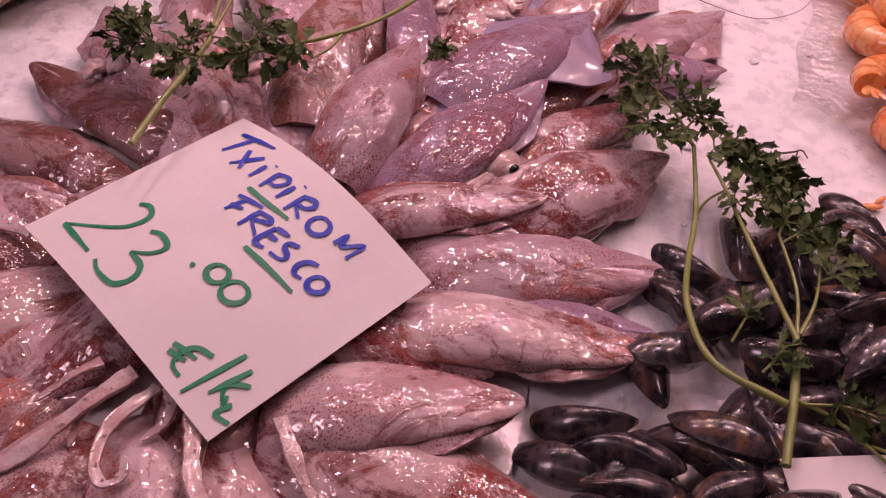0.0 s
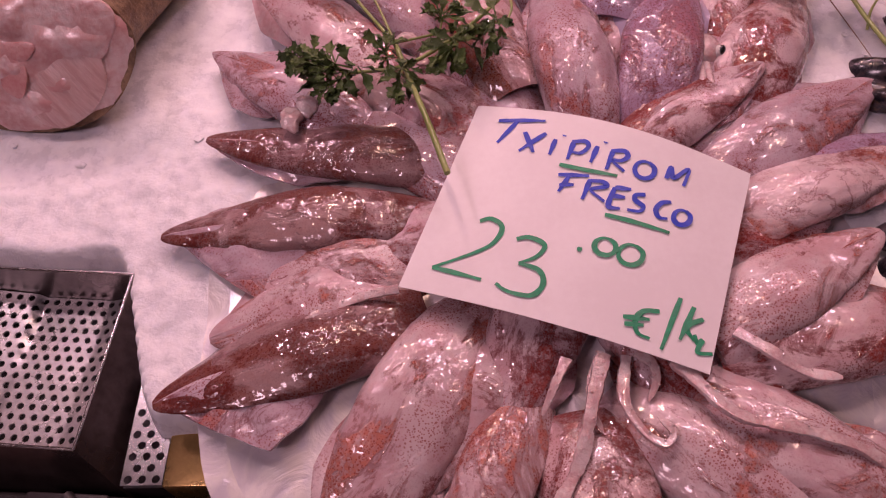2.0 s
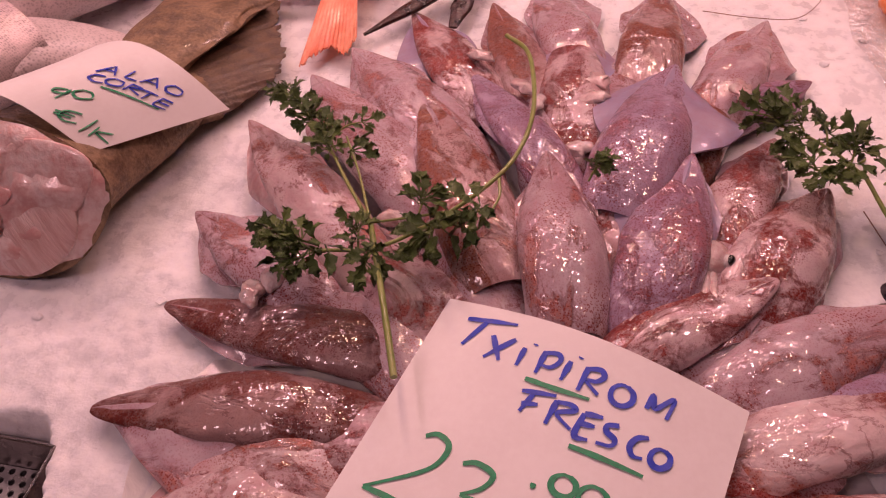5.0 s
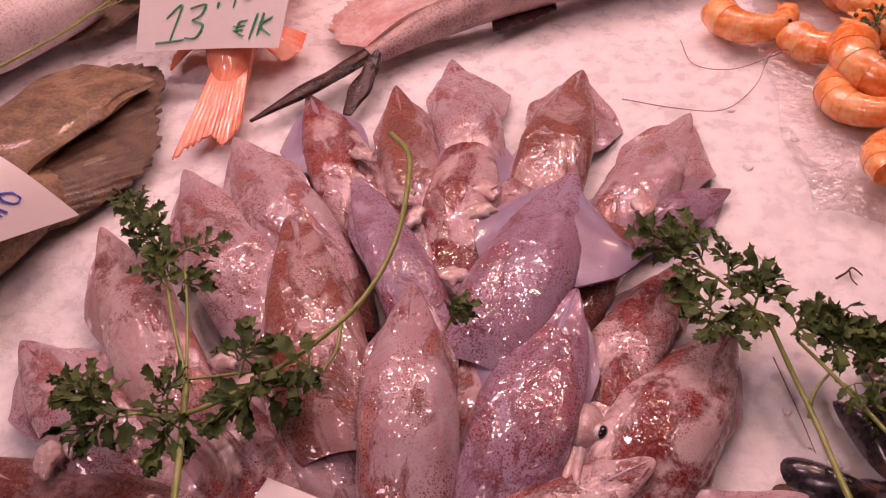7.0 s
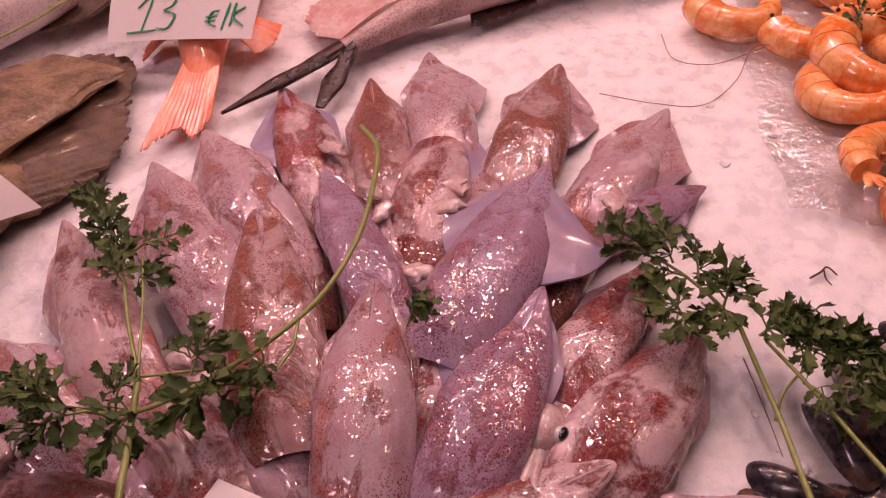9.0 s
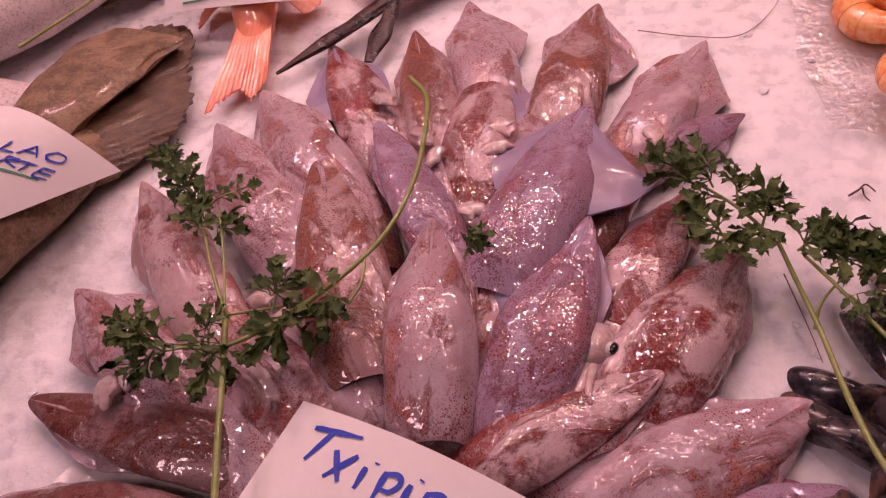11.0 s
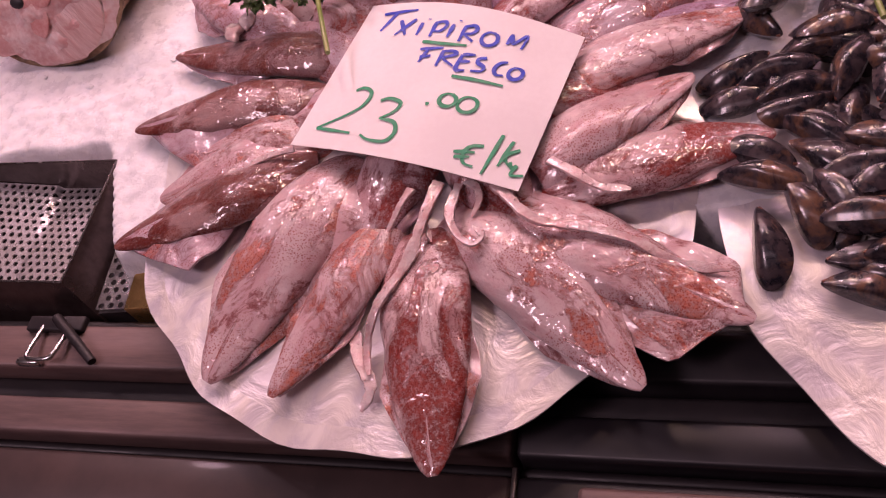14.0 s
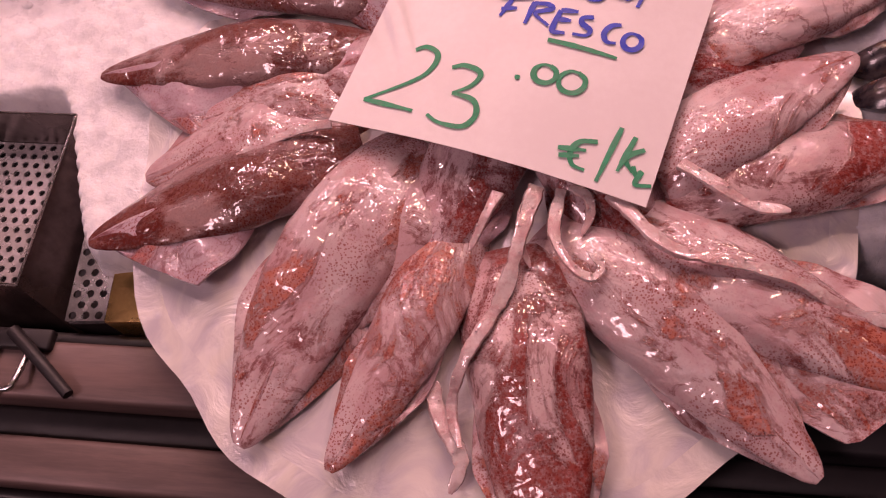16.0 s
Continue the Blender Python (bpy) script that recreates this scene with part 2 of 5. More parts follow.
def film_surface():
    mat = bpy.data.materials.new("clear_film")
    mat.use_nodes = True
    tree = mat.node_tree
    tree.nodes.clear()
    out, mix = tree.nodes.new("ShaderNodeOutputMaterial"), tree.nodes.new("ShaderNodeMixShader")
    clear, gloss = tree.nodes.new("ShaderNodeBsdfTransparent"), add(tree, "ShaderNodeBsdfGlossy", Roughness=0.12)
    wrinkle = add(tree, "ShaderNodeBump", Strength=0.9, Distance=0.006)
    tree.links.new(noise_at(tree, place(tree), 55, 4, 0.5, 1.5), wrinkle.inputs["Height"])
    tree.links.new(wrinkle.outputs[0], gloss.inputs["Normal"])
    clear.inputs[0].default_value = (0.93, 0.93, 0.94, 1)
    mix.inputs[0].default_value = 0.26
    tree.links.new(clear.outputs[0], mix.inputs[1])
    tree.links.new(gloss.outputs[0], mix.inputs[2])
    tree.links.new(mix.outputs[0], out.inputs[0])
    return mat


skin_pale = squid_skin("squid_skin_pale", (0.50, 0.395, 0.44), (0.19, 0.050, 0.036), (0.14, 0.012, 0.011), 0.555, 0.9, 0.575, 0.22, 0.78)
skin_brown = squid_skin("squid_skin_brown", (0.48, 0.35, 0.35), (0.13, 0.032, 0.017), (0.10, 0.010, 0.007), 0.46, 0.9, 0.56, 0.22, 0.86)
skin_umber = squid_skin("squid_skin_umber", (0.33, 0.22, 0.22), (0.075, 0.017, 0.011), (0.08, 0.007, 0.006), 0.44, 0.9, 0.53, 0.22, 0.84)
skin_red = squid_skin("squid_skin_red", (0.57, 0.44, 0.46), (0.14, 0.020, 0.015), (0.12, 0.007, 0.007), 0.505, 0.9, 0.52, 0.16, 0.90)
skin_violet = squid_skin("squid_skin_violet", (0.38, 0.285, 0.395), (0.17, 0.050, 0.060), (0.12, 0.012, 0.014), 0.56, 0.95, 0.565, 0.38, 0.74)
skin_smooth = squid_skin("squid_skin_smooth", (0.59, 0.465, 0.475), (0.20, 0.048, 0.030), (0.15, 0.013, 0.010), 0.53, 0.75, 0.555, 0.09, 0.86)
skin_wine = squid_skin("squid_skin_wine", (0.59, 0.45, 0.45), (0.12, 0.015, 0.011), (0.11, 0.007, 0.006), 0.46, 0.75, 0.53, 0.09, 0.92)
skin_inner = plain("squid_flesh", (0.66, 0.56, 0.55), (0.50, 0.31, 0.31), 60, 0.25, relief=0.7, distance=0.003, coat=1.0, sub=0.25)
fin_pale = plain("squid_fin_pale", (0.52, 0.40, 0.41), (0.42, 0.24, 0.25), 40, 0.28, relief=0.4, coat=0.8, sub=0.25)
fin_violet = plain("squid_fin_violet", (0.32, 0.27, 0.40), (0.32, 0.22, 0.31), 40, 0.38, relief=0.4, coat=0.3, sub=0.2)
eye_silver = plain("eye_silver", (0.7, 0.68, 0.66), (0.5, 0.4, 0.4), 200, 0.2, relief=0.1, coat=0.9)
eye_black = plain("eye_black", (0.006, 0.006, 0.008), (0.02, 0.02, 0.02), 200, 0.08, relief=0.05, coat=1.0)
ice = ice_surface()
pearl = pearl_surface()
shell = mussel_surface()
leaf_green = leaf_surface()
stem_green = plain("parsley_stem", (0.20, 0.26, 0.06), (0.30, 0.34, 0.11), 50, 0.35, relief=0.3, distance=0.0006, sub=0.1)
paper = plain("card_paper", (0.84, 0.80, 0.80), (0.80, 0.75, 0.75), 14, 0.55, relief=0.08, distance=0.0006, grain=14)
blue_ink = plain("blue_ink", (0.010, 0.030, 0.42), (0.018, 0.05, 0.55), 260, 0.5, relief=0.05)
green_ink = plain("green_ink", (0.008, 0.20, 0.085), (0.02, 0.30, 0.14), 260, 0.5, relief=0.05)
steel = plain("brushed_steel", (0.46, 0.42, 0.40), (0.36, 0.32, 0.31), 8, 0.32, 0.95, 0.1, 0.001, 18)
glass_dark = plain("dark_glass", (0.075, 0.050, 0.046), (0.045, 0.030, 0.028), 5, 0.45, relief=0.08, coat=0.1)
steel_bright = plain("bright_steel", (0.78, 0.76, 0.74), (0.62, 0.60, 0.58), 40, 0.24, 1.0, 0.15, 0.001)
tray_steel = plain("tray_sheet_steel", (0.84, 0.81, 0.79), (0.60, 0.58, 0.60), 30, 0.30, 0.68, 0.2, 0.001)
# near-black: the shade and dark reflections within the tray are in the colour
tray_wall_shade = plain("shaded_tray_wall_steel", (0.13, 0.10, 0.095), (0.07, 0.052, 0.05), 9, 0.32, 0.85, 0.12, 0.001, 12)
steel_dark = plain("stained_steel", (0.17, 0.13, 0.125), (0.10, 0.075, 0.07), 6, 0.45, 0.6, 0.15, 0.001, 14, stretch=(0.3, 4.0, 1.0))
rail_brown = plain("brown_rail", (0.19, 0.125, 0.115), (0.095, 0.064, 0.060), 7, 0.5, 0.1, 0.25, 0.002, 9, stretch=(0.35, 3.0, 1.0))
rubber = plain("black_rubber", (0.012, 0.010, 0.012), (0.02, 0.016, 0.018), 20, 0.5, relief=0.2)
panel_black = plain("black_panel", (0.008, 0.007, 0.010), (0.014, 0.011, 0.014), 10, 0.45, relief=0.1)
brass = plain("brass_strip", (0.62, 0.42, 0.16), (0.52, 0.34, 0.13), 60, 0.3, 0.9, 0.2)
flesh = plain("fish_flesh", (0.66, 0.40, 0.36), (0.50, 0.22, 0.20), 38, 0.3, relief=0.5, distance=0.004, coat=0.6, sub=0.25)
flesh_white = plain("pale_flesh", (0.82, 0.66, 0.64), (0.62, 0.33, 0.31), 30, 0.3, relief=0.7, distance=0.003, coat=0.6, sub=0.25)
flesh_striped = plain("striped_flesh", (0.78, 0.58, 0.55), (0.60, 0.36, 0.33), 30, 0.3, relief=0.8, distance=0.003, coat=0.6, sub=0.25, stretch=(3.2, 0.5, 0.5))
blood_smear = plain("blood_smear", (0.74, 0.46, 0.44), (0.62, 0.27, 0.25), 60, 0.3, relief=0.5, coat=0.6, sub=0.2)
blood = plain("blood_red", (0.45, 0.04, 0.04), (0.30, 0.02, 0.02), 60, 0.25, coat=0.7)
fillet_pink = plain("pink_fillet", (0.86, 0.62, 0.54), (0.80, 0.42, 0.36), 16, 0.3, relief=0.5, distance=0.005, coat=0.6, sub=0.25, stretch=(3.0, 1.0, 1.0))
hake_skin = fish_skin("hake_skin", (0.12, 0.088, 0.09), (0.54, 0.44, 0.44), 1.7, 0.30, turn=-45)
whiting_skin = fish_skin("whiting_skin", (0.11, 0.058, 0.056), (0.42, 0.29, 0.285), 1.2)
hake_pale = fish_skin("hake_belly_skin", (0.34, 0.27, 0.28), (0.56, 0.48, 0.48))
cod_skin = plain("cod_skin", (0.10, 0.055, 0.026), (0.32, 0.21, 0.12), 48, 0.5, relief=0.9, distance=0.004, coat=0.12)
cod_tail_skin = plain("cod_tail_skin", (0.065, 0.034, 0.020), (0.17, 0.105, 0.062), 55, 0.45, relief=0.9, distance=0.004, coat=0.1)
dark_skin = plain("dark_fish_skin", (0.008, 0.005, 0.006), (0.060, 0.016, 0.014), 60, 0.3, relief=0.8, distance=0.003)
redfish_skin = plain("red_fish_skin", (0.78, 0.15, 0.06), (0.84, 0.36, 0.22), 20, 0.34, relief=0.5, coat=0.5, sub=0.2, stretch=(2.5, 0.7, 1.0))
shrimp_orange = plain("cooked_shrimp", (0.80, 0.19, 0.025), (0.92, 0.52, 0.22), 45, 0.26, relief=0.3, coat=0.6, sub=0.15)
shrimp_pale = plain("shrimp_underside", (0.82, 0.52, 0.34), (0.80, 0.40, 0.20), 70, 0.35, coat=0.4, sub=0.2)
hair_brown = plain("antenna", (0.16, 0.06, 0.04), (0.22, 0.09, 0.06), 80, 0.5)
film = film_surface()
hall_dark = plain("hall_paint", (0.16, 0.13, 0.13), (0.12, 0.10, 0.10), 1.5, 0.7)
tile_white = plain("glazed_tile", (0.80, 0.77, 0.76), (0.72, 0.69, 0.68), 5.0, 0.3, relief=0.1)
grille_brown = plain("grille_metal", (0.15, 0.10, 0.095), (0.10, 0.068, 0.065), 12, 0.45, 0.3)
floor_tile = plain("floor_stone", (0.07, 0.055, 0.055), (0.045, 0.036, 0.036), 3.0, 0.5)


# ---- building helpers ----
def part(name, bm, material, parent=None, label=""):
    mesh = bpy.data.meshes.new(name)
    bm.to_mesh(mesh)
    bm.free()
    mesh.materials.append(material)
    for poly in mesh.polygons:
        poly.use_smooth = True
    mesh.set_sharp_from_angle(angle=radians(50))
    ob = new(name, mesh)
    ob.parent = parent
    return tagged(ob, label)


def empty(name, m=None, **tags):
    ob = new(name)
    ob.empty_display_size = 0.02
    if m is not None:
        ob.matrix_world = m
    return tagged(ob, **tags)


def skin_rows(rows, closed=True, caps=True, bm=None):
    """A mesh through rings (or, not closed, strips) of points."""
    bm = bm or bmesh.new()
    made = [[bm.verts.new(p) for p in row] for row in rows]
    n = len(rows[0])
    for a, b in zip(made, made[1:]):
        for i in range(n if closed else n - 1):
            j = (i + 1) % n
            bm.faces.new((a[i], a[j], b[j], b[i]))
    if closed and caps:
        bm.faces.new(made[0][::-1])
        bm.faces.new(made[-1])
        bmesh.ops.recalc_face_normals(bm, faces=bm.faces[:])
    return bm


def thick(bm, depth):
    bmesh.ops.recalc_face_normals(bm, faces=bm.faces[:])
    bmesh.ops.solidify(bm, geom=bm.faces[:], thickness=depth)
    return bm


def box(x0, y0, z0, x1, y1, z1, edge=0.002, bm=None):
    bm = bm or bmesh.new()
    made = bmesh.ops.create_cube(bm, size=1, matrix=Matrix.Translation(((x0 + x1) / 2, (y0 + y1) / 2, (z0 + z1) / 2)) @ Matrix.Diagonal((x1 - x0, y1 - y0, z1 - z0, 1)))
    if edge:
        edges = list({e for v in made["verts"] for e in v.link_edges})
        bmesh.ops.bevel(bm, geom=edges, offset=edge, segments=2, affect="EDGES", profile=0.5)
    return bm


def smooth_line(points, steps=6):
    """Points on a smooth curve through the given ones."""
    p = [Vector(q) for q in points]
    p = [2 * p[0] - p[1], *p, 2 * p[-1] - p[-2]]
    out = []
    for a, b, c, d in zip(p, p[1:], p[2:], p[3:]):
        for k in range(steps):
            t = k / steps
            out.append(0.5 * (2 * b + (c - a) * t + (2 * a - 5 * b + 4 * c - d) * t * t + (3 * b - a - 3 * c + d) * t ** 3))
    return out + [p[-2]]


def tube(points, r0, r1, sides=8, steps=6, flat=1.0, wobble=0.0, bm=None):
    line = smooth_line(points, steps)
    rows = []
    for i, p in enumerate(line):
        way = (line[min(i + 1, len(line) - 1)] - line[max(i - 1, 0)]).normalized()
        side = way.cross(Vector((0, 0, 1)))
        side = side.normalized() if side.length > 1e-4 else Vector((1, 0, 0))
        up = side.cross(way)
        f = i / (len(line) - 1)
        r = (r0 + (r1 - r0) * f) * (1 + wobble * noise.noise(p * 90))
        rows.append([p + side * (math.cos(a) * r) + up * (math.sin(a) * r * flat) for a in (2 * math.pi * k / sides for k in range(sides))])
    return skin_rows(rows, bm=bm)


def ball(x, y, z, rx, ry, rz, sub=2, bm=None):
    bm = bm or bmesh.new()
    bmesh.ops.create_icosphere(bm, subdivisions=sub, radius=1, matrix=Matrix.Translation((x, y, z)) @ Matrix.Diagonal((rx, ry, rz, 1)))
    return bm


def aim(a, b, roll=0.0):
    """A pose at a whose y axis points to b, its z axis up as far as can be, turned by roll degrees about y."""
    y = (Vector(b) - Vector(a)).normalized()
    x = y.cross(Vector((0, 0, 1))).normalized()
    z = x.cross(y)
    m = Matrix((x, y, z)).transposed().to_4x4()
    return Matrix.Translation(a) @ m @ pose(0, 0, 0, 0, roll, 0)


# ---- setting ----
def setting(name, bm, material, label, category):
    return tagged(part(name, bm, material), label, category, kind="structure")


ground = setting("floor", box(-5, -4, -0.1, 5, 5, 0.0, 0), floor_tile, "dark stone market floor below the counter", "floor")
setting("ceiling", box(-5, -4, 3.6, 5, 5, 3.7, 0), hall_dark, "dim market hall ceiling", "ceiling")
for wall, b in (("wall_north", (-5, 5, 0, 5, 5.1, 3.6)), ("wall_south", (-5, -4.1, 0, 5, -4, 3.6)), ("wall_west", (-5.1, -4, 0, -5, 5, 3.6)), ("wall_east", (5, -4, 0, 5.1, 5, 3.6))):
    setting(wall, box(*b, 0), hall_dark, "plain dim wall of the market hall", "wall")


def smoothstep(a, b, x):
    t = min(1.0, max(0.0, (x - a) / (b - a)))
    return t * t * (3 - 2 * t)


def ice_front(x):
    """Where the heap of ice ends towards the customer."""
    y = 0.165 + 0.138 * smoothstep(-0.90, -0.80, x) - 0.014 * smoothstep(-0.785, -0.750, x) - 0.14 * smoothstep(-0.575, -0.51, x)
    return y + 0.008 * noise.noise(Vector((x * 14, 3.1, 0)))


def ice_height(x, y):
    z = 0.896 + 0.006 * noise.noise(Vector((x * 7, y * 7, 0))) + 0.003 * noise.noise(Vector((x * 26, y * 26, 4))) + 0.0016 * noise.noise(Vector((x * 80, y * 80, 9)))
    return z - 0.075 * (1 - smoothstep(-0.01, 0.025, y - ice_front(x)))


xs, ys = np.concatenate((np.linspace(-1.9, -1.0, 60), np.linspace(-0.995, -0.45, 140), np.linspace(-0.44, 1.5, 190))), np.concatenate((np.linspace(0.06, 0.45, 150), np.linspace(0.457, 2.0, 130)))
ice_bed = setting("ice_bed", skin_rows([[(x, y, ice_height(x, y)) for x in xs] for y in ys], closed=False), ice, "white crushed ice spread over the fish counter", "ice")

# the counter: deck, rails along the customer's side, lower grille; they run askew by a few degrees
COUNTER = Matrix.Translation((-0.5, 0.122, 0)) @ pose(0, 0, 0, 0, 0, -3.5)
counter = empty("display_counter", COUNTER, label="stained steel fish counter with grooved front rails", category="counter", kind="structure")


def plank(name, material, x0, x1, y0, y1, z0, z1, label="", edge=0.004):
    ob = part(name, box(x0, y0, z0, x1, y1, z1, edge), material, counter, label)
    return ob


plank("deck", steel_dark, -1.6, 2.0, 0.0, 2.0, 0.80, 0.842, "stained steel deck under the ice")
for x0, x1, mat in ((-1.6, 0.352, rail_brown), (0.356, 2.0, panel_black)):
    plank("gasket", rubber, x0, x1, -0.012, 0.0, 0.80, 0.862)
    plank("rail", mat, x0, x1, -0.052, -0.010, 0.80, 0.872)
    plank("groove", rubber, x0, x1, -0.075, -0.052, 0.80, 0.848)
    plank("rail", mat, x0, x1, -0.108, -0.075, 0.80, 0.864)
    plank("groove", rubber, x0, x1, -0.118, -0.108, 0.78, 0.842)
    plank("front_panel", glass_dark if mat is rail_brown else panel_black, max(x0, -0.38), x1, -0.165, -0.118, 0.55, 0.852)
plank("seam", steel, 0.352, 0.356, -0.166, -0.112, 0.55, 0.853, "", 0.001)
plank("plinth", rubber, -0.52, 2.0, 0.06, 1.9, 0.0, 0.779)
# a reflection on the black panel, drawn as a brown strip
for x0 in (0.40,):
    plank("trim", rail_brown, x0, 2.0, -0.162, -0.124, 0.84, 0.858, "brown strip painted as a reflection on the black panel")


def perforated(x0, y0, x1, y1, z, pitch, hole, depth=0.0015):
    """A sheet with rows of round holes, every other row shifted by half."""
    bm = bmesh.new()
    nx, ny = max(1, round((x1 - x0) / pitch)), max(1, round((y1 - y0) / (pitch * 0.87)))
    px, py = (x1 - x0) / nx, (y1 - y0) / ny
    for j in range(ny):
        for i in range(nx + (j % 2)):
            cx, cy = x0 + (i + (0.5 if j % 2 == 0 else 0.0)) * px, y0 + (j + 0.5) * py
            lo, hi = max(x0, cx - px / 2), min(x1, cx + px / 2)
            ring = [(math.cos(math.pi / 4 * k), math.sin(math.pi / 4 * k)) for k in range(8)]
            if hi - lo < px * 0.8:
                vs = [bm.verts.new((u, v, z)) for u, v in ((lo, cy - py / 2), (hi, cy - py / 2), (hi, cy), (hi, cy + py / 2), (lo, cy + py / 2), (lo, cy))]
                bm.faces.new(vs)
                continue
            square = [(hi, cy), (hi, cy + py / 2), (cx, cy + py / 2), (lo, cy + py / 2), (lo, cy), (lo, cy - py / 2), (cx, cy - py / 2), (hi, cy - py / 2)]
            inner = [bm.verts.new((cx + c * hole / 2, cy + s * hole / 2, z)) for c, s in ring]
            deep = [bm.verts.new((cx + c * hole / 2, cy + s * hole / 2, z - depth)) for c, s in ring]
            outer = [bm.verts.new((u, v, z)) for u, v in square]
            for a in range(8):
                b = (a + 1) % 8
                bm.faces.new((inner[a], outer[a], outer[b], inner[b]))
                bm.faces.new((deep[a], inner[a], inner[b], deep[b]))
    bmesh.ops.remove_doubles(bm, verts=bm.verts[:], dist=0.00005)
    return bm


grille = empty("floor_grille", Matrix.Translation((-0.5, 0.0, 0.0)) @ pose(0, 0, 0, 0, 0, -3.5), label="dark perforated metal grille below the counter", category="grille", kind="structure")
part("perforated_sheet", perforated(-0.52, -0.15, -0.26, 0.06, 0.56, 0.0165, 0.0075), grille_brown, grille)
part("perforated_sheet", perforated(-0.255, -0.15, 0.26, 0.06, 0.56, 0.0165, 0.0075), grille_brown, grille)
part("backing", box(-0.53, -0.16, 0.52, 0.27, 0.06, 0.545, 0), rubber, grille)
end_panel = part("perforated_end", perforated(0.0, -0.15, 0.22, 0.06, 0.0, 0.0165, 0.0075), grille_brown, grille, "upright perforated end panel")
end_panel.matrix_basis = Matrix.Translation((-0.525, 0, 0.56)) @ pose(0, 0, 0, 0, -78, 0)
part("edge_frame", box(-0.545, -0.168, 0.53, 0.27, -0.152, 0.575, 0.003), steel_dark, grille)
part("edge_frame", box(-0.547, -0.168, 0.53, -0.529, 0.06, 0.575, 0.003), steel_dark, grille)
tile = None
for i in range(16):
    for j in range(14):
        spot = Matrix.Translation((-2.35 + 0.1 * i, -0.75 + 0.1 * j, 0.0))
        if tile is None:
            tile = part("tile", box(-0.0475, -0.0475, 0.0, 0.0475, 0.0475, 0.008, 0.001), tile_white, ground)
            tile.matrix_basis = spot
        else:
            other = new("tile", tile.data)
            other.parent, other.matrix_basis = ground, spot

# the drain tray let into the counter
tray = empty("drain_tray", aim((-0.658, 0.155, 0.0), (-0.645, 0.30, 0.0)), label="square stainless steel drain tray with a perforated bottom", category="tray")


def tray_walls():
    bm = bmesh.new()
    def ring(hx0, hx1, y0, y1, z):
        return [(-hx0, y0, z), (hx1, y0, z), (hx1, y1, z), (-hx0, y1, z)]
    rows = [ring(0.128, 0.123, -0.020, 0.168, 0.845), ring(0.097, 0.093, 0.0, 0.140, 0.896), ring(0.0955, 0.0915, 0.0015, 0.1385, 0.896), ring(0.093, 0.089, 0.004, 0.136, 0.848)]
    return skin_rows(rows, caps=False, bm=bm)


walls = part("wall", tray_walls(), tray_wall_shade, tray, "stained steel sloping walls with shade painted in")
for poly in walls.data.polygons:
    poly.use_smooth = False
part("rim", tube([(-0.097, 0.0, 0.896), (0.093, 0.0, 0.896)], 0.0009, 0.0009, 6, 2), steel_bright, tray)
part("rim", tube([(0.093, 0.0, 0.896), (0.093, 0.14, 0.896)], 0.0009, 0.0009, 6, 2), steel_bright, tray)
part("rim", tube([(-0.097, 0.14, 0.896), (0.093, 0.14, 0.896)], 0.0009, 0.0009, 6, 2), steel_bright, tray)
part("rim", tube([(-0.097, 0.0, 0.896), (-0.097, 0.14, 0.896)], 0.0009, 0.0009, 6, 2), steel_bright, tray)
bottom = part("perforated_bottom", perforated(-0.093, 0.004, 0.089, 0.136, 0.862, 0.0096, 0.0055), tray_steel, tray, "shiny perforated steel sheet folded down the middle")
for v in bottom.data.vertices:
    v.co.z += 0.010 * max(0.0, -v.co.x) / 0.093 + 0.012 * max(0.0, v.co.x - 0.06) / 0.03 - 0.004 + 0.05 * (v.co.y - 0.07) * (1 if v.co.x < 0.0 else -0.6)
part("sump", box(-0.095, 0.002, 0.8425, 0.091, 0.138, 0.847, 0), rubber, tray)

strip = empty("drain_strip", label="narrow perforated steel strip with a brass edge", category="drain strip")
part("perforated_strip", perforated(-0.538, 0.128, -0.508, 0.25, 0.874, 0.0095, 0.006), steel_bright, strip)
part("backing", box(-0.538, 0.128, 0.840, -0.508, 0.25, 0.868, 0), rubber, strip)
part("brass_edge", box(-0.507, 0.126, 0.840, -0.43, 0.21, 0.876, 0.001), brass, strip, "worn brass plate")

latch = empty("latch", Matrix.Translation((-0.575, 0.078, 0.872)) @ pose(0, 0, 0, 0, 0, -3.5), label="small steel wire latch on the counter rail", category="latch")
part("wire_loop", tube([(-0.012, 0.035, 0.004), (-0.012, 0.008, 0.010), (-0.008, 0.0, 0.011), (0.012, 0.0, 0.011), (0.016, 0.008, 0.010), (0.016, 0.035, 0.004)], 0.0022, 0.0022, 8, 5), steel_bright, latch, "bright bent wire loop")
part("hinge_plate", box(-0.03, 0.03, -0.002, 0.03, 0.045, 0.006, 0.002), rubber, latch)
part("lever", tube([(0.0, 0.042, 0.006), (0.03, 0.02, 0.008), (0.055, 0.0, 0.006)], 0.005, 0.004, 8, 4), rubber, latch)
part("foot", box(-0.024, -0.004, -0.0005, 0.0, 0.003, 0.008, 0.002), steel_bright, latch)


